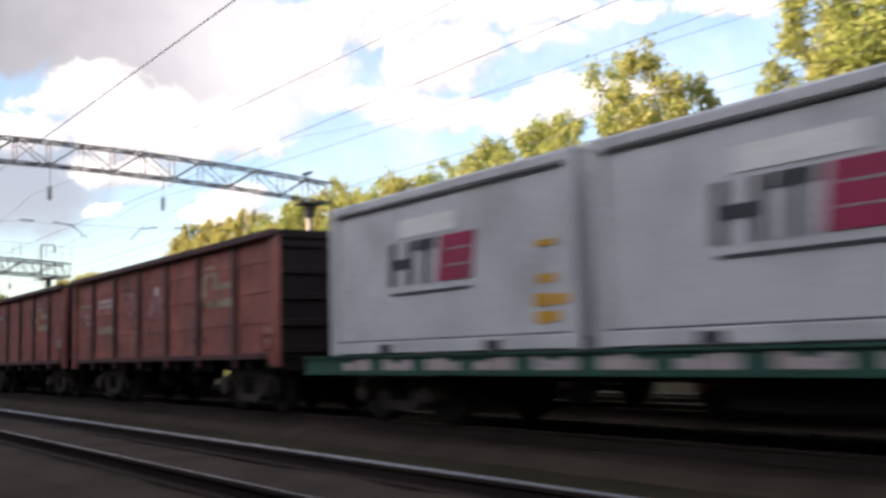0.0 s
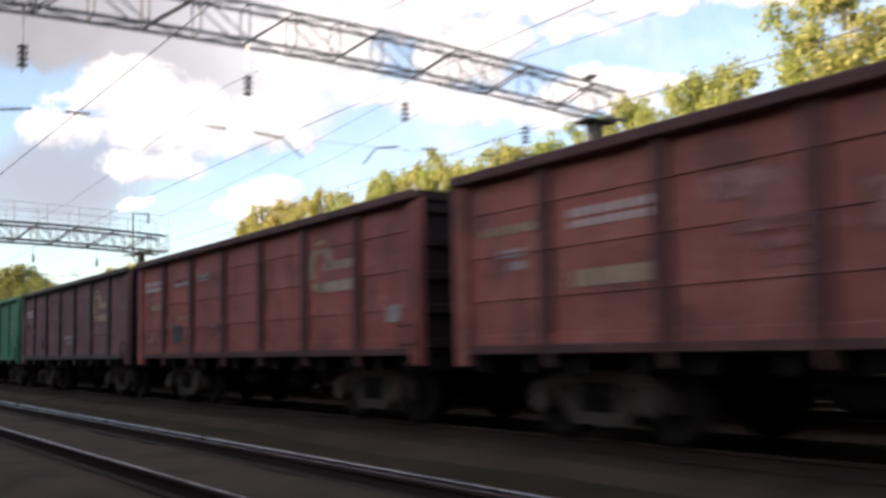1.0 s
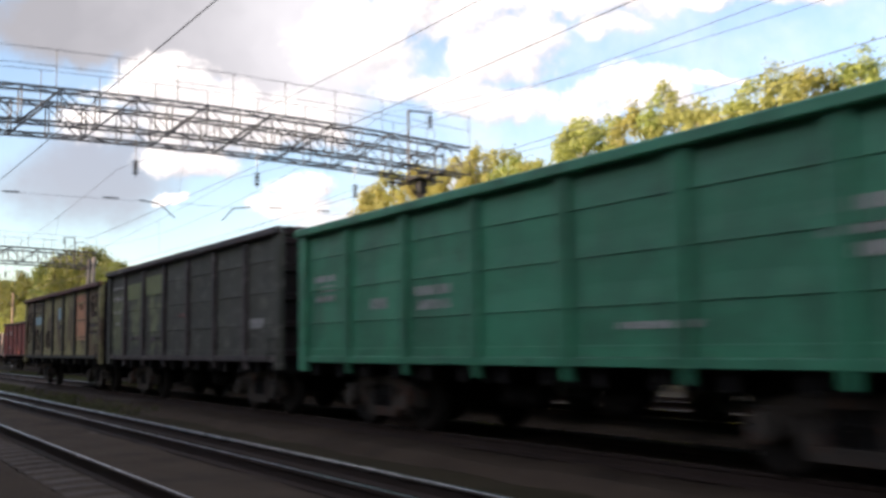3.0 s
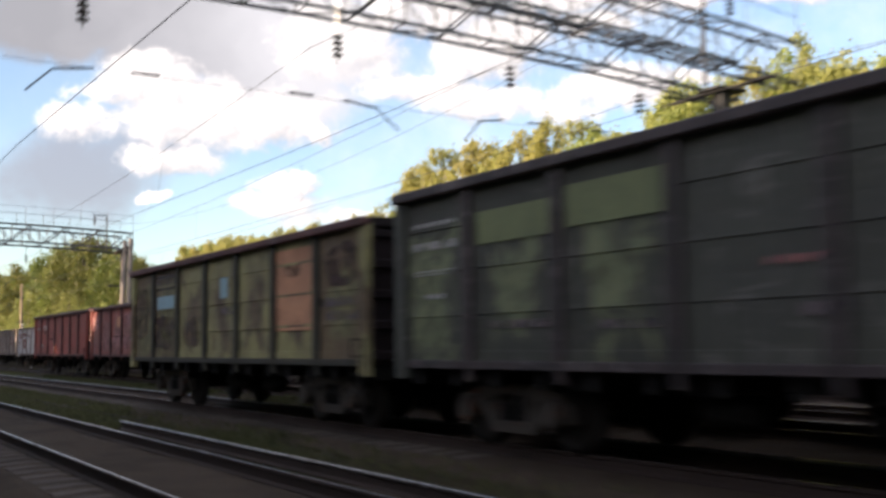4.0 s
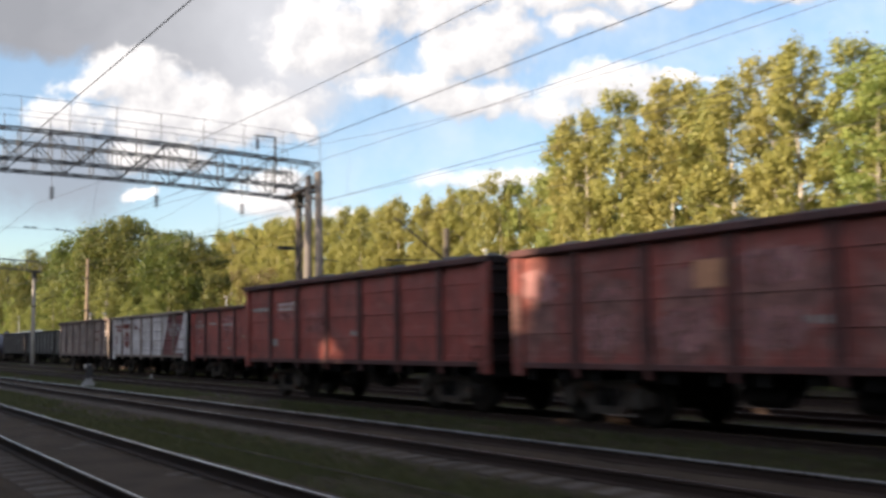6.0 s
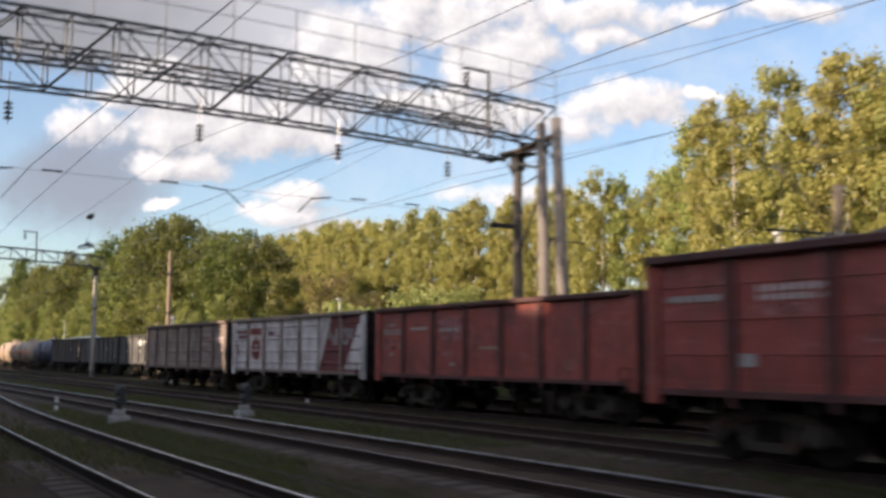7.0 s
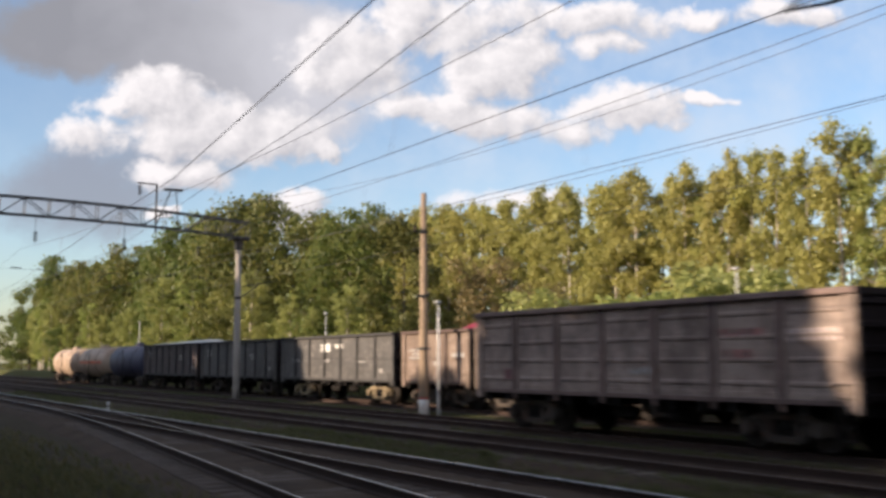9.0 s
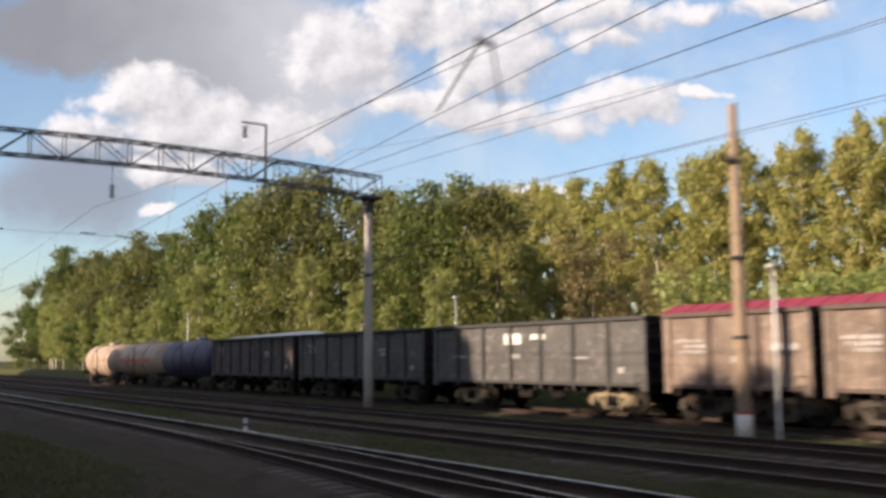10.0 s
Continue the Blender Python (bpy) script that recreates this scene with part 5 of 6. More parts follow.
bent_wire("thin copper contact wire over the near track", [(5.3, -20, 5.9), (5.22, 12, 5.9), (5.0, 60, 5.9), (4.35, 95, 5.9), (4.5, 112, 5.9), (4.5, 148, 5.9), (5.2, 167, 5.9), (6.8, 180, 5.9), (7.4, 190, 5.9), (9.0, 212, 5.9), (9.5, 225, 5.9), (9.6, 340, 5.9)], 0.009)
bent_wire("thin contact wire drawn across over the crossover", [(4.6, 130, 6.0), (5.6, 155, 5.9), (6.26, 167.6, 5.9), (7.04, 173.5, 5.9), (7.64, 179.8, 5.9), (8.6, 188.5, 5.9), (9.2, 194, 5.9), (9.5, 204, 5.9), (9.6, 216, 5.9)], 0.0065)
for x, zc, zm in ((9.55, 5.90, 7.15), (14.3, 6.05, 7.25), (18.9, 6.10, 7.4)):
    wire_run("contact_wire", "thin copper contact wire over a track", x, zc, zc, 0.0075, 0.2)
    wire_run("messenger_wire", "sagging carrier wire hung from the gantries", x + (0.25 if x < 10 else 0.0 if x < 15 else 0.6), 8.05, zm, 0.007)

    def droppers(bm):
        for k, (a, b) in enumerate(zip(NODES, NODES[1:])):
            for i in range(1, 6):
                u = i / 6
                rod(bm, (x, a + (b - a) * u, zc), (x + (0.25 if x < 10 else 0.0 if x < 15 else 0.6), a + (b - a) * u, 8.05 + (zm - 8.05) * 4 * u * (1 - u)), 0.004, 4)
    tagged(part("dropper_wires", droppers, wire_metal), "fine vertical dropper wires between carrier and contact wire", "overhead wire", kind="stuff")
wire_run("feeder_wire", "feeder wire strung along the gantry posts", 21.0, 11.4, 9.6, 0.008)


def tension_fitting(x, y, z, label, long=0.9):
    root = thing("wire_insulator", (x, y, z), label, "insulator", "fittings in the overhead wires")
    part("body", lambda bm: lathe(bm, [(0.02, -long / 2), (0.10, -long / 3), (0.05, -long / 6), (0.11, 0), (0.05, long / 6), (0.10, long / 3), (0.02, long / 2)], (0, 0, 0), 12, "y"), insulator_glass, root)
    part("clamp", lambda bm: (rod(bm, (-0.03, -long * 0.9, 0), (-0.03, -long / 2, 0), 0.02, 6), rod(bm, (0.03, long / 2, 0), (0.03, long * 0.9, 0), 0.02, 6)), dark_steel, root)


def section_insulator(x, y, z):
    root = thing("section_insulator", (x, y, z), "dark section insulator frame set into the contact wire", "insulator", "fittings in the overhead wires")
    for s in (-1, 1):
        part("runner", lambda bm: (rod(bm, (0, -0.9, 0), (s * 0.22, -0.35, 0), 0.022, 6), rod(bm, (s * 0.22, -0.35, 0), (s * 0.22, 0.45, 0), 0.022, 6), rod(bm, (s * 0.22, 0.45, 0), (0, 0.9, 0), 0.022, 6)), dark_steel, root)
    part("bridge", lambda bm: (rod(bm, (-0.25, 0, 0.03), (0.25, 0, 0.03), 0.03, 6), rod(bm, (0, -0.5, 0.1), (0, 0.5, 0.1), 0.04, 8), rod(bm, (0, 0, 0), (0, 0, 0.30), 0.015, 6)), insulator_glass, root)


tension_fitting(9.55, 164.8, 7.05, "dark insulator in the carrier wire", 0.7)
section_insulator(9.55, 165.3, 5.95)


def tripod_fitting(x, y, z):
    root = thing("wire_spreader", (x, y, z), "dark cross-piece spreader with two legs on the carrier wire", "wire fitting", "fittings in the overhead wires")
    part("cross_piece", lambda bm: rod(bm, (-0.35, -0.25, -0.05), (0.35, 0.25, 0.05), 0.045, 6), dark_steel, root)
    part("leg", lambda bm: rod(bm, (-0.05, 0.1, 0), (-0.05, 1.4, -0.85), 0.022, 5), dark_steel, root)
    part("leg", lambda bm: rod(bm, (0.05, -0.1, 0), (0.05, -0.4, -1.15), 0.022, 5), dark_steel, root)


tripod_fitting(9.55, 189.0, 7.2)


# ---- poles ----
def concrete_pole(x, y, top, label, band=True):
    z0 = ground_height(x)
    root = thing("concrete_pole", (x, y, 0), label, "pole", "poles along the yard")
    part("shaft", lambda bm: lathe(bm, [(0.20, z0 - 0.1), (0.20, z0 + 0.6), (0.115, top - 0.02), (0.09, top)], (0, 0, 0), 16), pole_concrete, root, smooth=True)
    if band:
        part("limewash_base", lambda bm: lathe(bm, [(0.207, z0 - 0.05), (0.207, z0 + 0.74)], (0, 0, 0), 16), limewash, root, "white limewashed base", smooth=True)
        part("red_band", lambda bm: lathe(bm, [(0.208, z0 + 0.75), (0.206, z0 + 0.82)], (0, 0, 0), 16), band_red, root, "painted red band", smooth=True)
    for z, w in ((7.35, 0.36), (4.70, 0.30), (2.55, 0.20)):
        part("clamp", lambda bm: (lathe(bm, [(0.17 + (8 - z) * 0.012, z - 0.05), (0.17 + (8 - z) * 0.012, z + 0.05)], (0, 0, 0), 14), box(bm, -w, 0, -0.04, 0.04, z - 0.03, z + 0.03)), dark_steel, root)

    part("insulator", lambda bm: lathe(bm, [(0.03, -0.12), (0.09, -0.10), (0.04, -0.05), (0.10, -0.02), (0.04, 0.03), (0.09, 0.06), (0.03, 0.14)], (-0.42, 0, 7.45), 12), insulator_glass, root)
    part("foot_bracket", lambda bm: rod(bm, (-0.40, -0.12, 4.66), (0.25, 0.05, 4.78), 0.045, 6), dark_steel, root)


concrete_pole(21.8, 194.8, 8.98, "tall weathered concrete pole with a limewashed foot and red band")


def lamp_post(x, y, top, label, r=0.042):
    z0 = ground_height(x)
    root = thing("lamp_post", (x, y, 0), label, "lamp post", "thin posts along the yard")
    part("post", lambda bm: lathe(bm, [(r * 1.3, z0 - 0.1), (r, z0 + 0.5), (r * 0.8, top - 0.1)], (0, 0, 0), 10), lamp_white, root, smooth=True)
    part("lamp_head", lambda bm: (box(bm, -0.16, 0.10, -0.09, 0.09, top - 0.12, top, 0.03), rod(bm, (0, 0, top - 0.2), (-0.1, 0, top - 0.08), 0.03, 6)), lamp_white, root)


lamp_post(21.8, 193.65, 4.45, "slim white post with a small lamp head")
for x, y, top in ((30.5, 186.0, 5.6), (30.5, 222.5, 5.4), (29.5, 265.0, 6.2), (30.5, 150.0, 6.4)):
    lamp_post(x, y, top, "thin pale post at the edge of the wood")


def span_arm():
    """Bracket on the last mast with its guy."""
    root = thing("mast_bracket", (21.84, 216.3, 0), "dark bracket arm with a slanting strut on the mast", "bracket")
    part("arm", lambda bm: (rod(bm, (0.1, 0, 6.45), (2.6, 0.3, 6.9), 0.035, 6), rod(bm, (0.1, 0, 5.75), (1.4, 0.2, 6.65), 0.035, 6)), dark_steel, root)
    part("clamp", lambda bm: lathe(bm, [(0.21, 5.7), (0.21, 5.85)], (0, 0, 0), 12), dark_steel, root)


span_arm()


def cantilever_mast(x, y):
    """A short mast whose arms reach back over the nearer track."""
    root = thing("cantilever_mast", (x, y, 0), "brown mast with an inclined strut and a level arm", "mast")
    part("mast", lambda bm: lathe(bm, [(0.15, ground_height(x) - 0.1), (0.12, 6.1), (0.09, 6.2)], (0, 0, 0), 12), mast_steel, root, smooth=True)
    part("strut", lambda bm: rod(bm, (-0.10, 0, 4.95), (-2.35, 0, 6.50), 0.045, 6), dark_steel, root)
    part("arm", lambda bm: rod(bm, (-0.10, 0, 4.92), (-2.80, 0, 4.86), 0.035, 6), dark_steel, root)
    part("clamp", lambda bm: lathe(bm, [(0.15, 4.82), (0.15, 5.02)], (0, 0, 0), 12), dark_steel, root)


cantilever_mast(22.5, 141.4)


# ---- signals and small posts by the tracks ----
def dwarf_signal(x, y, heads, label):
    z0 = ground_height(x) + 0.16
    root = thing("dwarf_signal", (x, y, z0), label, "railway signal", "low signals between the tracks")
    part("footing", lambda bm: (box(bm, -0.26, 0.26, -0.20, 0.20, -0.25, 0.10, 0.03), box(bm, -0.15, 0.15, -0.13, 0.13, 0.10, 0.27, 0.03)), signal_concrete, root)
    part("stem", lambda bm: lathe(bm, [(0.10, 0.25), (0.08, 0.36)], (0, 0, 0), 12), dark_steel, root)
    for k in range(heads):
        z = 0.47 + k * 0.25
        h = part("signal_head", lambda bm: lathe(bm, [(0.08, -0.14), (0.12, -0.10), (0.12, 0.09), (0.10, 0.12)], (0, 0, z), 14, "y"), dark_steel, root, smooth=True)
        part("hood", lambda bm: lathe(bm, [(0.13, -0.30), (0.14, -0.10), (0.125, -0.10), (0.115, -0.29)], (0, 0, z + 0.03), 14, "y"), dark_steel, h)
    part("cap", lambda bm: lathe(bm, [(0.17, 0), (0.10, 0.06), (0.02, 0.08)], (0, 0, 0.36 + heads * 0.25), 12), dark_steel, root)


dwarf_signal(7.95, 153.5, 2, "dark two-lens dwarf signal on a concrete footing")
dwarf_signal(12.3, 155.5, 2, "weathered dwarf signal on a pale footing")


def marker_post(x, y, label, h=0.42):
    z0 = ground_height(x)
    root = thing("marker_post", (x, y, z0), label, "marker post", "striped marker posts")
    part("slab", lambda bm: lathe(bm, [(0.30, -0.02), (0.30, 0.03), (0.10, 0.07)], (0, 0, 0), 14), limewash, root)
    part("post", lambda bm: lathe(bm, [(0.06, 0.05), (0.06, h)], (0, 0, 0), 12), limewash, root)
    part("black_ring", lambda bm: lathe(bm, [(0.063, h * 0.45), (0.063, h * 0.65)], (0, 0, 0), 12), mark_dark, root)


marker_post(7.75, 160.6, "short black-and-white marker post on a round slab", 0.52)
marker_post(11.9, 205.5, "short white marker post between tracks")
marker_post(16.7, 160.5, "short pale marker post between tracks")


def loose_slab(x, y):
    z = bed_height(x)
    ob = part("concrete_slab", lambda bm: (box(bm, x - 0.22, x + 0.22, y - 0.42, y + 0.42, z - 0.05, z + 0.05, 0.02), box(bm, x - 0.07, x + 0.07, y - 0.16, y - 0.04, z + 0.03, z + 0.08, 0.01)), limewash)
    tagged(ob, "small pale concrete cover lying beside a track", "concrete cover")


loose_slab(7.50, 190.4)


# ---- shed behind the trains ----
def shed():
    root = thing("shed", (34.0, 193.0, 0), "long low shed with a crimson sheet-metal roof", "shed")
    part("wall", lambda bm: box(bm, -3.0, 3.0, -16, 16, -0.3, 2.9), shed_wall, root)

    def roof(bm):
        q = [(-3.6, 2.85), (0, 4.32), (3.6, 2.85), (3.6, 2.75), (0, 4.20), (-3.6, 2.75)]
        a = [bm.verts.new((x, -16.5, z)) for x, z in q]
        b = [bm.verts.new((x, 16.5, z)) for x, z in q]
        bm.faces.new(a)
        bm.faces.new(b[::-1])
        for i in range(6):
            bm.faces.new((a[i], a[(i + 1) % 6], b[(i + 1) % 6], b[i]))
    part("roof", roof, roof_red, root)
    part("roof_seams", lambda bm: [rod(bm, (-3.6, -16 + i * 1.0, 2.86), (0, -16 + i * 1.0, 4.33), 0.02, 4) for i in range(33)], roof_red, root)


shed()


# ---- trees ----
def tree_meshes(seed, height, spread, leaves, leaf, size=0.34, base=0.25):
    """Trunk with limbs, and a crown of many leaf clumps."""
    rnd = random.Random(seed)
    tips = []

    def wood(bm):
        bend = Vector((rnd.uniform(-0.5, 0.5), rnd.uniform(-0.5, 0.5), 0))
        spine = [Vector((0, 0, -0.3)) + bend * (k / 5) ** 2 + Vector((0, 0, height * 0.86 * k / 5)) for k in range(6)]
        r = 0.011 * height
        for k in range(5):
            rod(bm, spine[k], spine[k + 1], r * (1 - k * 0.18), 6, r * (1 - (k + 1) * 0.18))
        limbs = 13 + int(max(0, height - 14) * 0.9)
        for i in range(limbs):
            u = base + (0.98 - base) * i / (limbs - 1)
            k = min(int(u * 5), 4)
            p = spine[k].lerp(spine[k + 1], u * 5 - k)
            a = i * 2.4 + rnd.uniform(-0.5, 0.5)
            reach = spread * (0.68 + 0.32 * math.sin(math.pi * min(1, (u - base) / (1 - base) * 0.85 + 0.2))) * rnd.uniform(0.65, 1.1)
            q = p + Vector((math.cos(a) * reach, math.sin(a) * reach, reach * rnd.uniform(0.35, 0.9)))
            mid = p.lerp(q, 0.5) + Vector((0, 0, -0.12 * reach))
            rod(bm, p, mid, r * 0.38 * (1.1 - u * 0.7), 4, r * 0.25 * (1.1 - u * 0.7))
            rod(bm, mid, q, r * 0.25 * (1.1 - u * 0.7), 4, r * 0.08)
            tips.extend([q, mid.lerp(q, 0.35), mid.lerp(q, 0.7) + Vector((rnd.uniform(-0.6, 0.6), rnd.uniform(-0.6, 0.6), rnd.uniform(-0.2, 0.6)))])
        tips.append(spine[5] + Vector((0, 0, 0.05 * height)))
        tips.append(spine[5])
    trunk = mesh_of("trunk", wood, pale_bark if seed < 30 else bark, True)
    # rounded leaf clumps sit along the limbs, their leaves facing outwards, with stray leaves between
    clumps = []
    for t in tips:
        for _ in range(2):
            c = t + Vector((rnd.gauss(0, 0.13), rnd.gauss(0, 0.13), rnd.gauss(0, 0.2))) * spread
            clumps.append((c, rnd.uniform(0.12, 0.28) * spread, rnd.uniform(0.75, 1.35)))
    weight = [r * r for _, r, _ in clumps]
    verts, faces = [], []
    for c, rad, long in rnd.choices(clumps, weight, k=leaves):
        d = Vector((rnd.gauss(0, 1), rnd.gauss(0, 1), rnd.gauss(0.25, 1))).normalized()
        far = rnd.uniform(0.5, 1.05) if rnd.random() > 0.28 else rnd.uniform(1.0, 1.9)
        p = c + Vector((d.x * rad, d.y * rad, d.z * rad * long)) * far
        if p.z < height * base * 0.5 or p.z > height * 1.02:
            continue
        face = (d + Vector((rnd.gauss(0, 0.45), rnd.gauss(0, 0.45), rnd.gauss(0, 0.45)))).normalized()
        a = face.cross(Vector((rnd.uniform(-1, 1), rnd.uniform(-1, 1), rnd.uniform(-1, 1)))).normalized()
        b = face.cross(a)
        s = size * rnd.uniform(0.6, 1.25)
        n = len(verts)
        verts += [p - a * s * 0.62, p + a * s * 0.40 + b * s * 0.50, p + a * s * 0.40 - b * s * 0.50]
        faces.append((n, n + 1, n + 2))
    crown = bpy.data.meshes.new("crown")
    crown.from_pydata([tuple(v) for v in verts], [], faces)
    crown.materials.append(leaf)
    return trunk, crown


KINDS = {}
HEIGHTS = {"back": 24.4, "poplar": 24.4, "birch": 24.4, "maple": 17.4, "shade": 14.0, "bush": 6.0, "dry": 10.0}
for seed in range(5):
    KINDS["poplar", seed] = tree_meshes(seed, 26.0, 2.8, 11000, leaf_gold, 0.275, 0.24)
    KINDS["birch", seed] = tree_meshes(seed + 20, 26.0, 2.9, 10500, leaf_green, 0.275, 0.20)
    KINDS["back", seed] = tree_meshes(seed + 90, 26.0, 3.0, 4200, leaf_green, 0.46, 0.12)
for seed in range(3):
    KINDS["maple", seed] = tree_meshes(seed + 40, 18.0, 4.6, 9000, leaf_dark, 0.35, 0.06)
    KINDS["bush", seed] = tree_meshes(seed + 60, 6.0, 2.4, 2300, leaf_green, 0.27, 0.03)
    KINDS["shade", seed] = tree_meshes(seed + 70, 14.0, 3.2, 1700, leaf_dark, 1.0, 0.05)
KINDS["dry", 0] = tree_meshes(81, 10.0, 2.8, 2600, leaf_brown, 0.24, 0.12)
TREE_WORDS = {"back": ("tall tree in the second row of the wood", "tree"), "poplar": ("tall poplar with golden sunlit leaves", "poplar tree"), "birch": ("slender tall tree with yellow-green leaves", "birch tree"), "maple": ("broad dark green leafy tree", "broadleaf tree"),
              "bush": ("low green bush at the foot of the wood", "bush"), "dry": ("half-withered tree with brownish leaves", "tree")}


def plant(kind, variant, x, y, tall, turn, wide=1.0):
    trunk, crown = KINDS[kind, variant]
    words, cat = TREE_WORDS[kind]
    t = thing("bush" if kind == "bush" else "tree", (x, y, ground_height(x) - 0.1), words, cat, "bushes" if kind == "bush" else "trees of the wood")
    t.rotation_euler = (0, 0, turn)
    k = tall / HEIGHTS[kind]
    t.scale = (k * wide, k * wide, k)
    for n, me in (("trunk", trunk), ("crown", crown)):
        o = new(n, me)
        o.parent = t


ROW_X = [(20, 72), (193, 72), (203, 85), (420, 87)]
ROW_TOP = [(20, 30.0), (50, 31.0), (51.5, 31.0), (52.5, 19.0), (62.5, 19.0), (64, 25.0), (66.5, 28.5), (68, 30.6), (72, 31.0), (74, 25.5), (80, 25.6), (86, 28.2), (90, 25.0), (94, 26.2), (97, 25.0), (101, 25.5), (105, 24.2),
           (117, 25.0), (121, 22.8), (126, 25.8), (135, 25.3), (140, 26.6), (147, 24.4), (167, 27.0), (173, 25.6), (178, 27.5), (181, 24.8), (184, 27.2), (194, 27.1), (197, 25.5), (200, 21.5),
           (212, 24.0), (223, 24.0), (249, 24.7), (270, 25.4), (289, 26.4), (310, 27.5), (420, 28)]
GREEN_TOP = [(228, 15.5), (243, 16.5), (250, 17.4), (262, 16.5), (268, 21), (278, 22), (290, 23.5), (310, 22.5), (331, 21), (360, 22), (390, 24), (440, 24)]

rnd = random.Random(5)
y = 30.0
while y < 335:
    kind = rnd.choice(("birch", "birch", "birch", "birch", "birch" if y < 100 else "poplar") if y < 150 else ("poplar", "poplar", "poplar", "poplar", "birch"))
    tall = along(ROW_TOP, y) * rnd.choice((0.94, 0.97, 0.99, 1.01))
    plant(kind, rnd.randrange(5), along(ROW_X, y) + rnd.uniform(-1.6, 1.6), y, tall, rnd.uniform(0, 6.28), rnd.uniform(0.85, 1.2))
    y += rnd.choice((2.4, 2.9, 3.4, 4.2)) * rnd.uniform(0.9, 1.1)
y = 34.0
while y < 400:
    plant("back", rnd.randrange(5), along(ROW_X, y) + 7 + rnd.uniform(-2, 2), y, along(ROW_TOP, y) * rnd.uniform(0.80, 0.93), rnd.uniform(0, 6.28), rnd.uniform(0.9, 1.25))
    y += rnd.choice((5.0, 6.0, 7.5) if y < 198 else (5.0, 7.0, 12.0))
# the broad green end of the wood
y = 247.0
while y < 430:
    plant("maple", rnd.randrange(3), 49 + rnd.uniform(-2, 4), y, along(GREEN_TOP, y) * rnd.uniform(0.86, 1.0), rnd.uniform(0, 6.28), rnd.uniform(0.85, 1.1))
    y += rnd.uniform(5.0, 8.0)
y = 244.0
while y < 420:
    plant(rnd.choice(("maple", "birch", "birch")), rnd.randrange(3), 42.5 + rnd.uniform(-2, 3), y, along(GREEN_TOP, y) * rnd.uniform(0.40, 0.62), rnd.uniform(0, 6.28), rnd.uniform(1.1, 1.5))
    y += rnd.uniform(5.0, 9.0)
y = 60.0
while y < 350:
    if 224 < y < 246:
        y += 2.0
        continue
    plant("bush", rnd.randrange(3), (62 if y < 195 else 52) + rnd.uniform(-6, 4), y, rnd.uniform(5.0, 8.2), rnd.uniform(0, 6.28), rnd.uniform(0.9, 1.4))
    y += rnd.uniform(3.6, 6.0)
for x, y, tall in ((56.0, 241.0, 12.0), (58.0, 235.0, 9.0)):
    plant("dry", 0, x, y, tall, y, 1.1)
# unseen wood added across the line, to cast shade on the near trains
SHADE_WOOD = []   # variant, x, y, height, turn, width
rnd = random.Random(11)
y = -60.0
while y < 340:
    tall = 16.2 + 1.5 * noise.noise(Vector((y * 0.045, 3.1, 0)))
    if 188 < y < 217:
        tall = 14.4
    elif 272 < y < 283:
        tall = 14.0
    elif y > 98:
        tall = max(tall, 17.2 if y < 200 else 19.5)
    if 166 < y < 185:
        y += 1.0
        continue
    # lower trees here let patches of sun through to the wagons
    if min(abs(y - c) - w for c, w in ((123.6, 1.5), (130.4, 1.6), (141.7, 1.1))) < 0:
        tall = 13.4
    SHADE_WOOD.append((rnd.randrange(3), -26 + rnd.uniform(-2.5, 2.5), y, tall * rnd.uniform(0.94, 1.06), rnd.uniform(0, 6.28), rnd.uniform(1.0, 1.3)))
    y += rnd.uniform(2.6, 3.8)
y = -20.0
while y < 112:
    SHADE_WOOD.append((rnd.randrange(3), -31.0 + rnd.uniform(-1.0, 1.0), y, rnd.uniform(15.5, 16.5), rnd.uniform(0, 6.28), 1.2))
    y += 3.0
y = 144.5
while y < 164:
    SHADE_WOOD.append((rnd.randrange(3), -31.0 + rnd.uniform(-1.0, 1.0), y, rnd.uniform(18.0, 19.0), rnd.uniform(0, 6.28), 1.2))
    y += 2.6
y = 184.0
while y < 226:
    SHADE_WOOD.append((rnd.randrange(3), -24.0 + rnd.uniform(-0.6, 0.6), y, 13.3 + rnd.uniform(-0.2, 0.2), rnd.uniform(0, 6.28), 1.15))
    y += 2.0
for x, y in ((-26.0, 171.9), (-29.5, 170.6), (-25.0, 167.0), (-26.0, 179.9), (-29.5, 180.9), (-25.5, 184.6)):
    SHADE_WOOD.append((int(y) % 3, x, y, 18.0, y, 1.0))
for y in (173.0, 176.0, 179.0):
    SHADE_WOOD.append((int(y) % 3, -27.0, y, 12.6, y, 1.2))


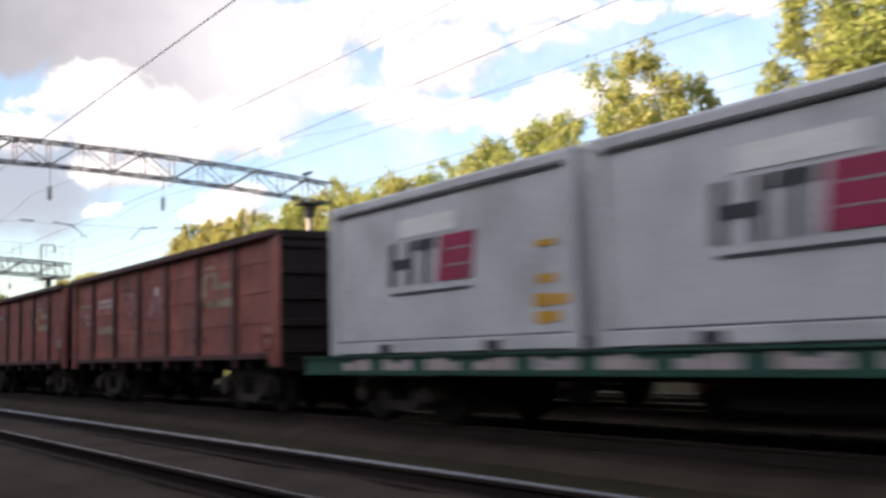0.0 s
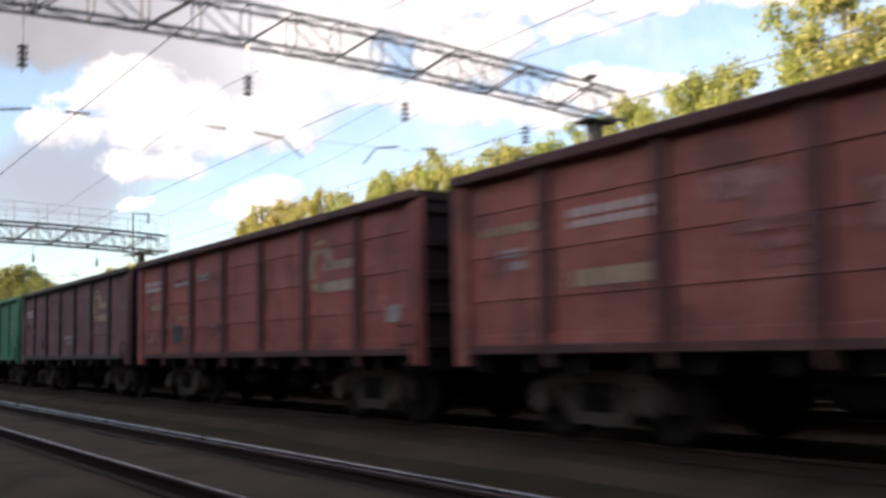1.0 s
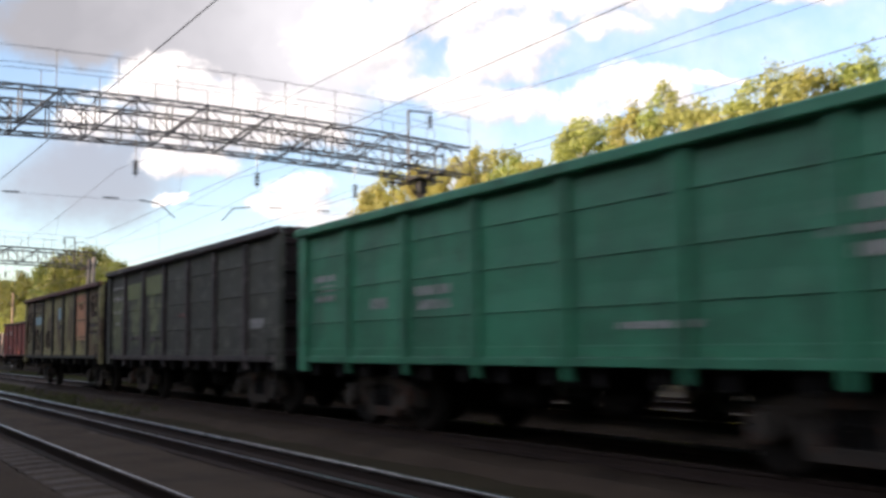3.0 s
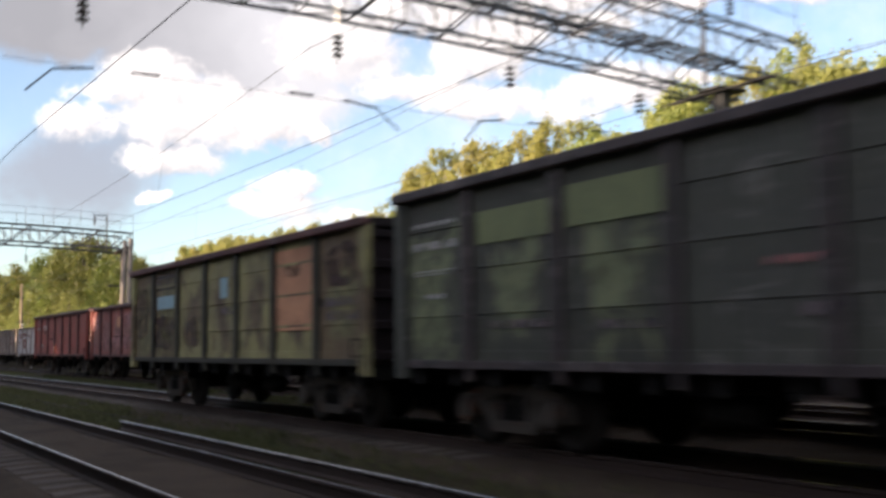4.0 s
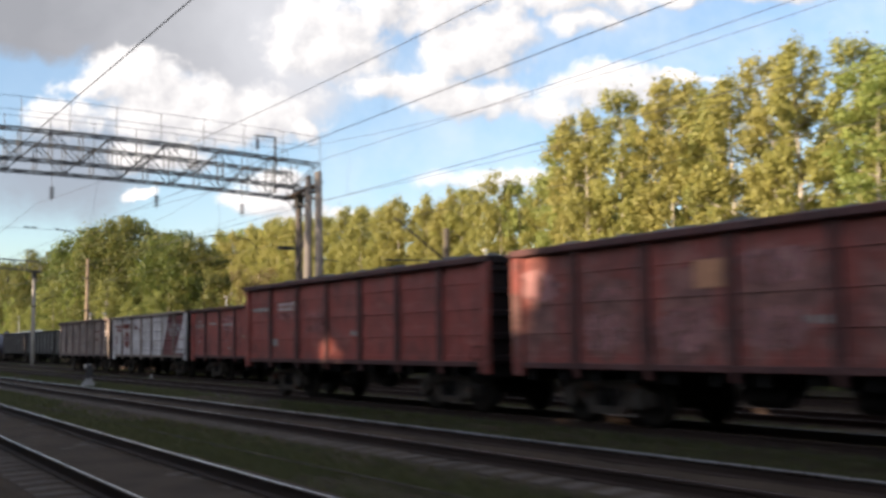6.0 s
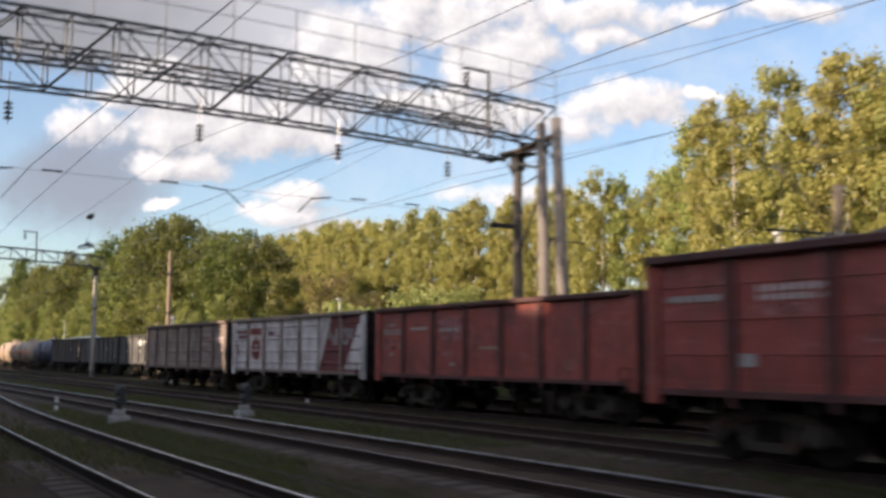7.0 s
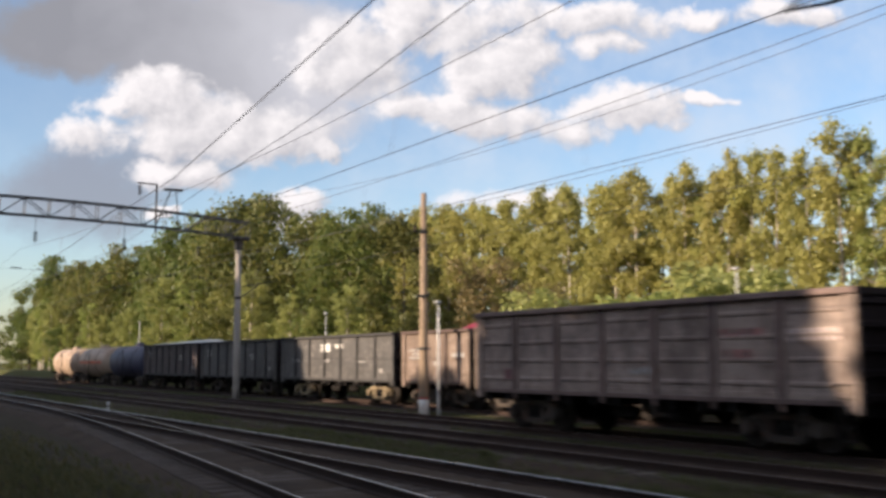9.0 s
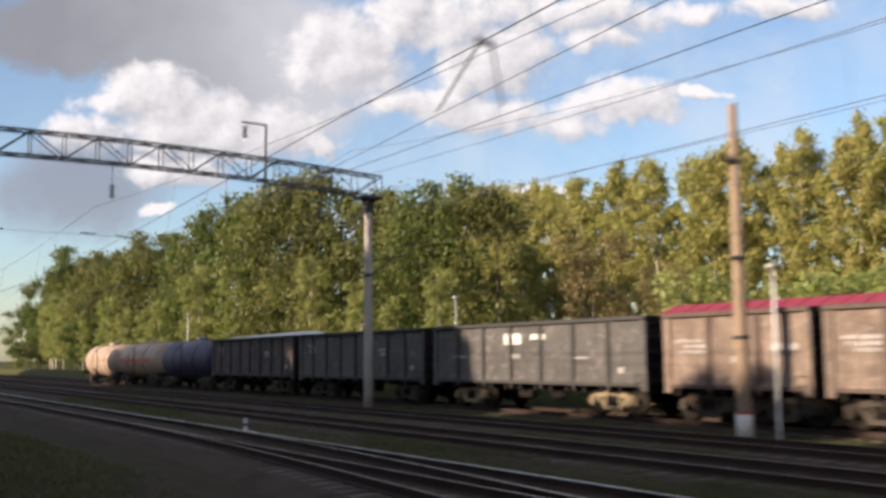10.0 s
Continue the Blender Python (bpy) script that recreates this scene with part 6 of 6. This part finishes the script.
def joined_wood(rows):
    """All trees of the added, unseen shade wood as one mesh."""
    spots, faces, slots, count = [], [], [], 0
    for variant, x, y, tall, turn, wide in rows:
        k = tall / HEIGHTS["shade"]
        c, s = math.cos(turn) * k * wide, math.sin(turn) * k * wide
        for slot, me in enumerate(KINDS["shade", variant]):
            co = np.empty(len(me.vertices) * 3)
            me.vertices.foreach_get("co", co)
            co = co.reshape(-1, 3)
            spots.append(np.column_stack((x + co[:, 0] * c - co[:, 1] * s, y + co[:, 0] * s + co[:, 1] * c, ground_height(x) - 0.1 + co[:, 2] * k)))
            faces += [tuple(i + count for i in p.vertices) for p in me.polygons]
            slots += [slot] * len(me.polygons)
            count += len(co)
    me = bpy.data.meshes.new("woodland")
    me.from_pydata(np.concatenate(spots).tolist(), [], faces)
    me.materials.append(bark)
    me.materials.append(leaf_dark)
    me.polygons.foreach_set("material_index", slots)
    tagged(new("woodland", me), "added unseen wood that casts shade on the trains", "woodland", kind="stuff")


joined_wood(SHADE_WOOD)


# ---- the passenger train from which the yard is seen ----
def coach(y):
    root = thing("passenger_coach", (-1.90, y, -0.05), "dark green passenger coach with a row of windows", "railway coach", "coaches of the passing train")
    h = 11.7

    def shell(bm):
        # side walls and a rounded roof
        prof = [(-1.5, 1.0), (-1.52, 2.6), (-1.48, 3.5), (-1.20, 3.95), (-0.65, 4.20), (0, 4.28), (0.65, 4.20), (1.20, 3.95), (1.48, 3.5), (1.52, 2.6), (1.5, 1.0)]
        a = [bm.verts.new((x, -h, z)) for x, z in prof]
        b = [bm.verts.new((x, h, z)) for x, z in prof]
        for i in range(len(prof)):
            bm.faces.new((a[i], a[(i + 1) % len(prof)], b[(i + 1) % len(prof)], b[i]))
        bm.faces.new(a)
        bm.faces.new(b[::-1])
    part("body", shell, green_coach, root)
    for s in (-1, 1):
        for i in range(9):
            w = part("window", lambda bm: box(bm, s * 1.515 - 0.02, s * 1.515 + 0.025, -0.62, 0.62, 1.95, 2.85, 0.02), dark_steel, root, at=(0, -8.8 + i * 2.2, 0))
            part("pane", lambda bm: box(bm, s * 1.53, s * 1.548, -0.54, 0.54, 2.02, 2.78), window_glass, w)
    add_bogies(root, 8.5)
    return root


green_coach = surface("dark_green_coach_paint", (0.020, 0.055, 0.035), 0.45, streak=0.2)
window_glass = surface("dark_window_glass", (0.02, 0.022, 0.025), 0.08, bump=0.0, amount=0.0)
first = coach(-60.0)
for i in range(1, 17):
    copy_thing(first, pose(-1.90, -60.0 + i * 24.5, -0.05))


# ---- cable on the ground ----
tagged(part("ground_cable", lambda bm: tube(bm, [(7.05 + 0.02 * math.sin(i * 0.9), 95 + i * 1.5, ground_height(7.05) + 0.09) for i in range(34)], 0.012), sleeper_concrete), "thin pale cable lying in the grass beside a track", "cable")


# ---- grass ----
def grass(name, x0, x1, y0, y1, count, tall, seed):
    rnd = random.Random(seed)
    verts, faces = [], []
    made = 0
    while made < count:
        x, y = rnd.uniform(x0, x1), rnd.uniform(y0, y1)
        if noise.noise(Vector((x * 0.45, y * 0.14, seed))) < -0.12:
            if rnd.random() < 0.8:
                made += 1
                continue
        made += 1
        z = bed_height(x) - 0.02
        a = rnd.uniform(0, 6.28)
        h, w = tall * rnd.uniform(0.4, 1.2), rnd.uniform(0.018, 0.042)
        dx, dy = math.cos(a) * w, math.sin(a) * w
        lx, ly = rnd.uniform(-0.4, 0.4) * h, rnd.uniform(-0.4, 0.4) * h
        n = len(verts)
        verts += [(x - dx, y - dy, z), (x + dx, y + dy, z), (x + lx, y + ly, z + h)]
        faces.append((n, n + 1, n + 2))
    me = bpy.data.meshes.new(name)
    me.from_pydata(verts, [], faces)
    me.materials.append(grass_blade)
    tagged(new(name, me), "short patchy green grass and weeds between tracks", "grass", kind="stuff")


grass("grass", 5.9, 8.0, 80, 165, 60000, 0.15, 1)
grass("grass", 10.9, 13.1, 96, 235, 90000, 0.15, 2)
grass("grass", 15.7, 17.6, 118, 245, 60000, 0.15, 3)
grass("grass", 20.4, 23.4, 160, 265, 70000, 0.17, 4)
grass("grass", 27.0, 33.5, 0, 265, 36000, 0.45, 5)
grass("grass", 1.2, 5.5, 140, 235, 45000, 0.13, 6)
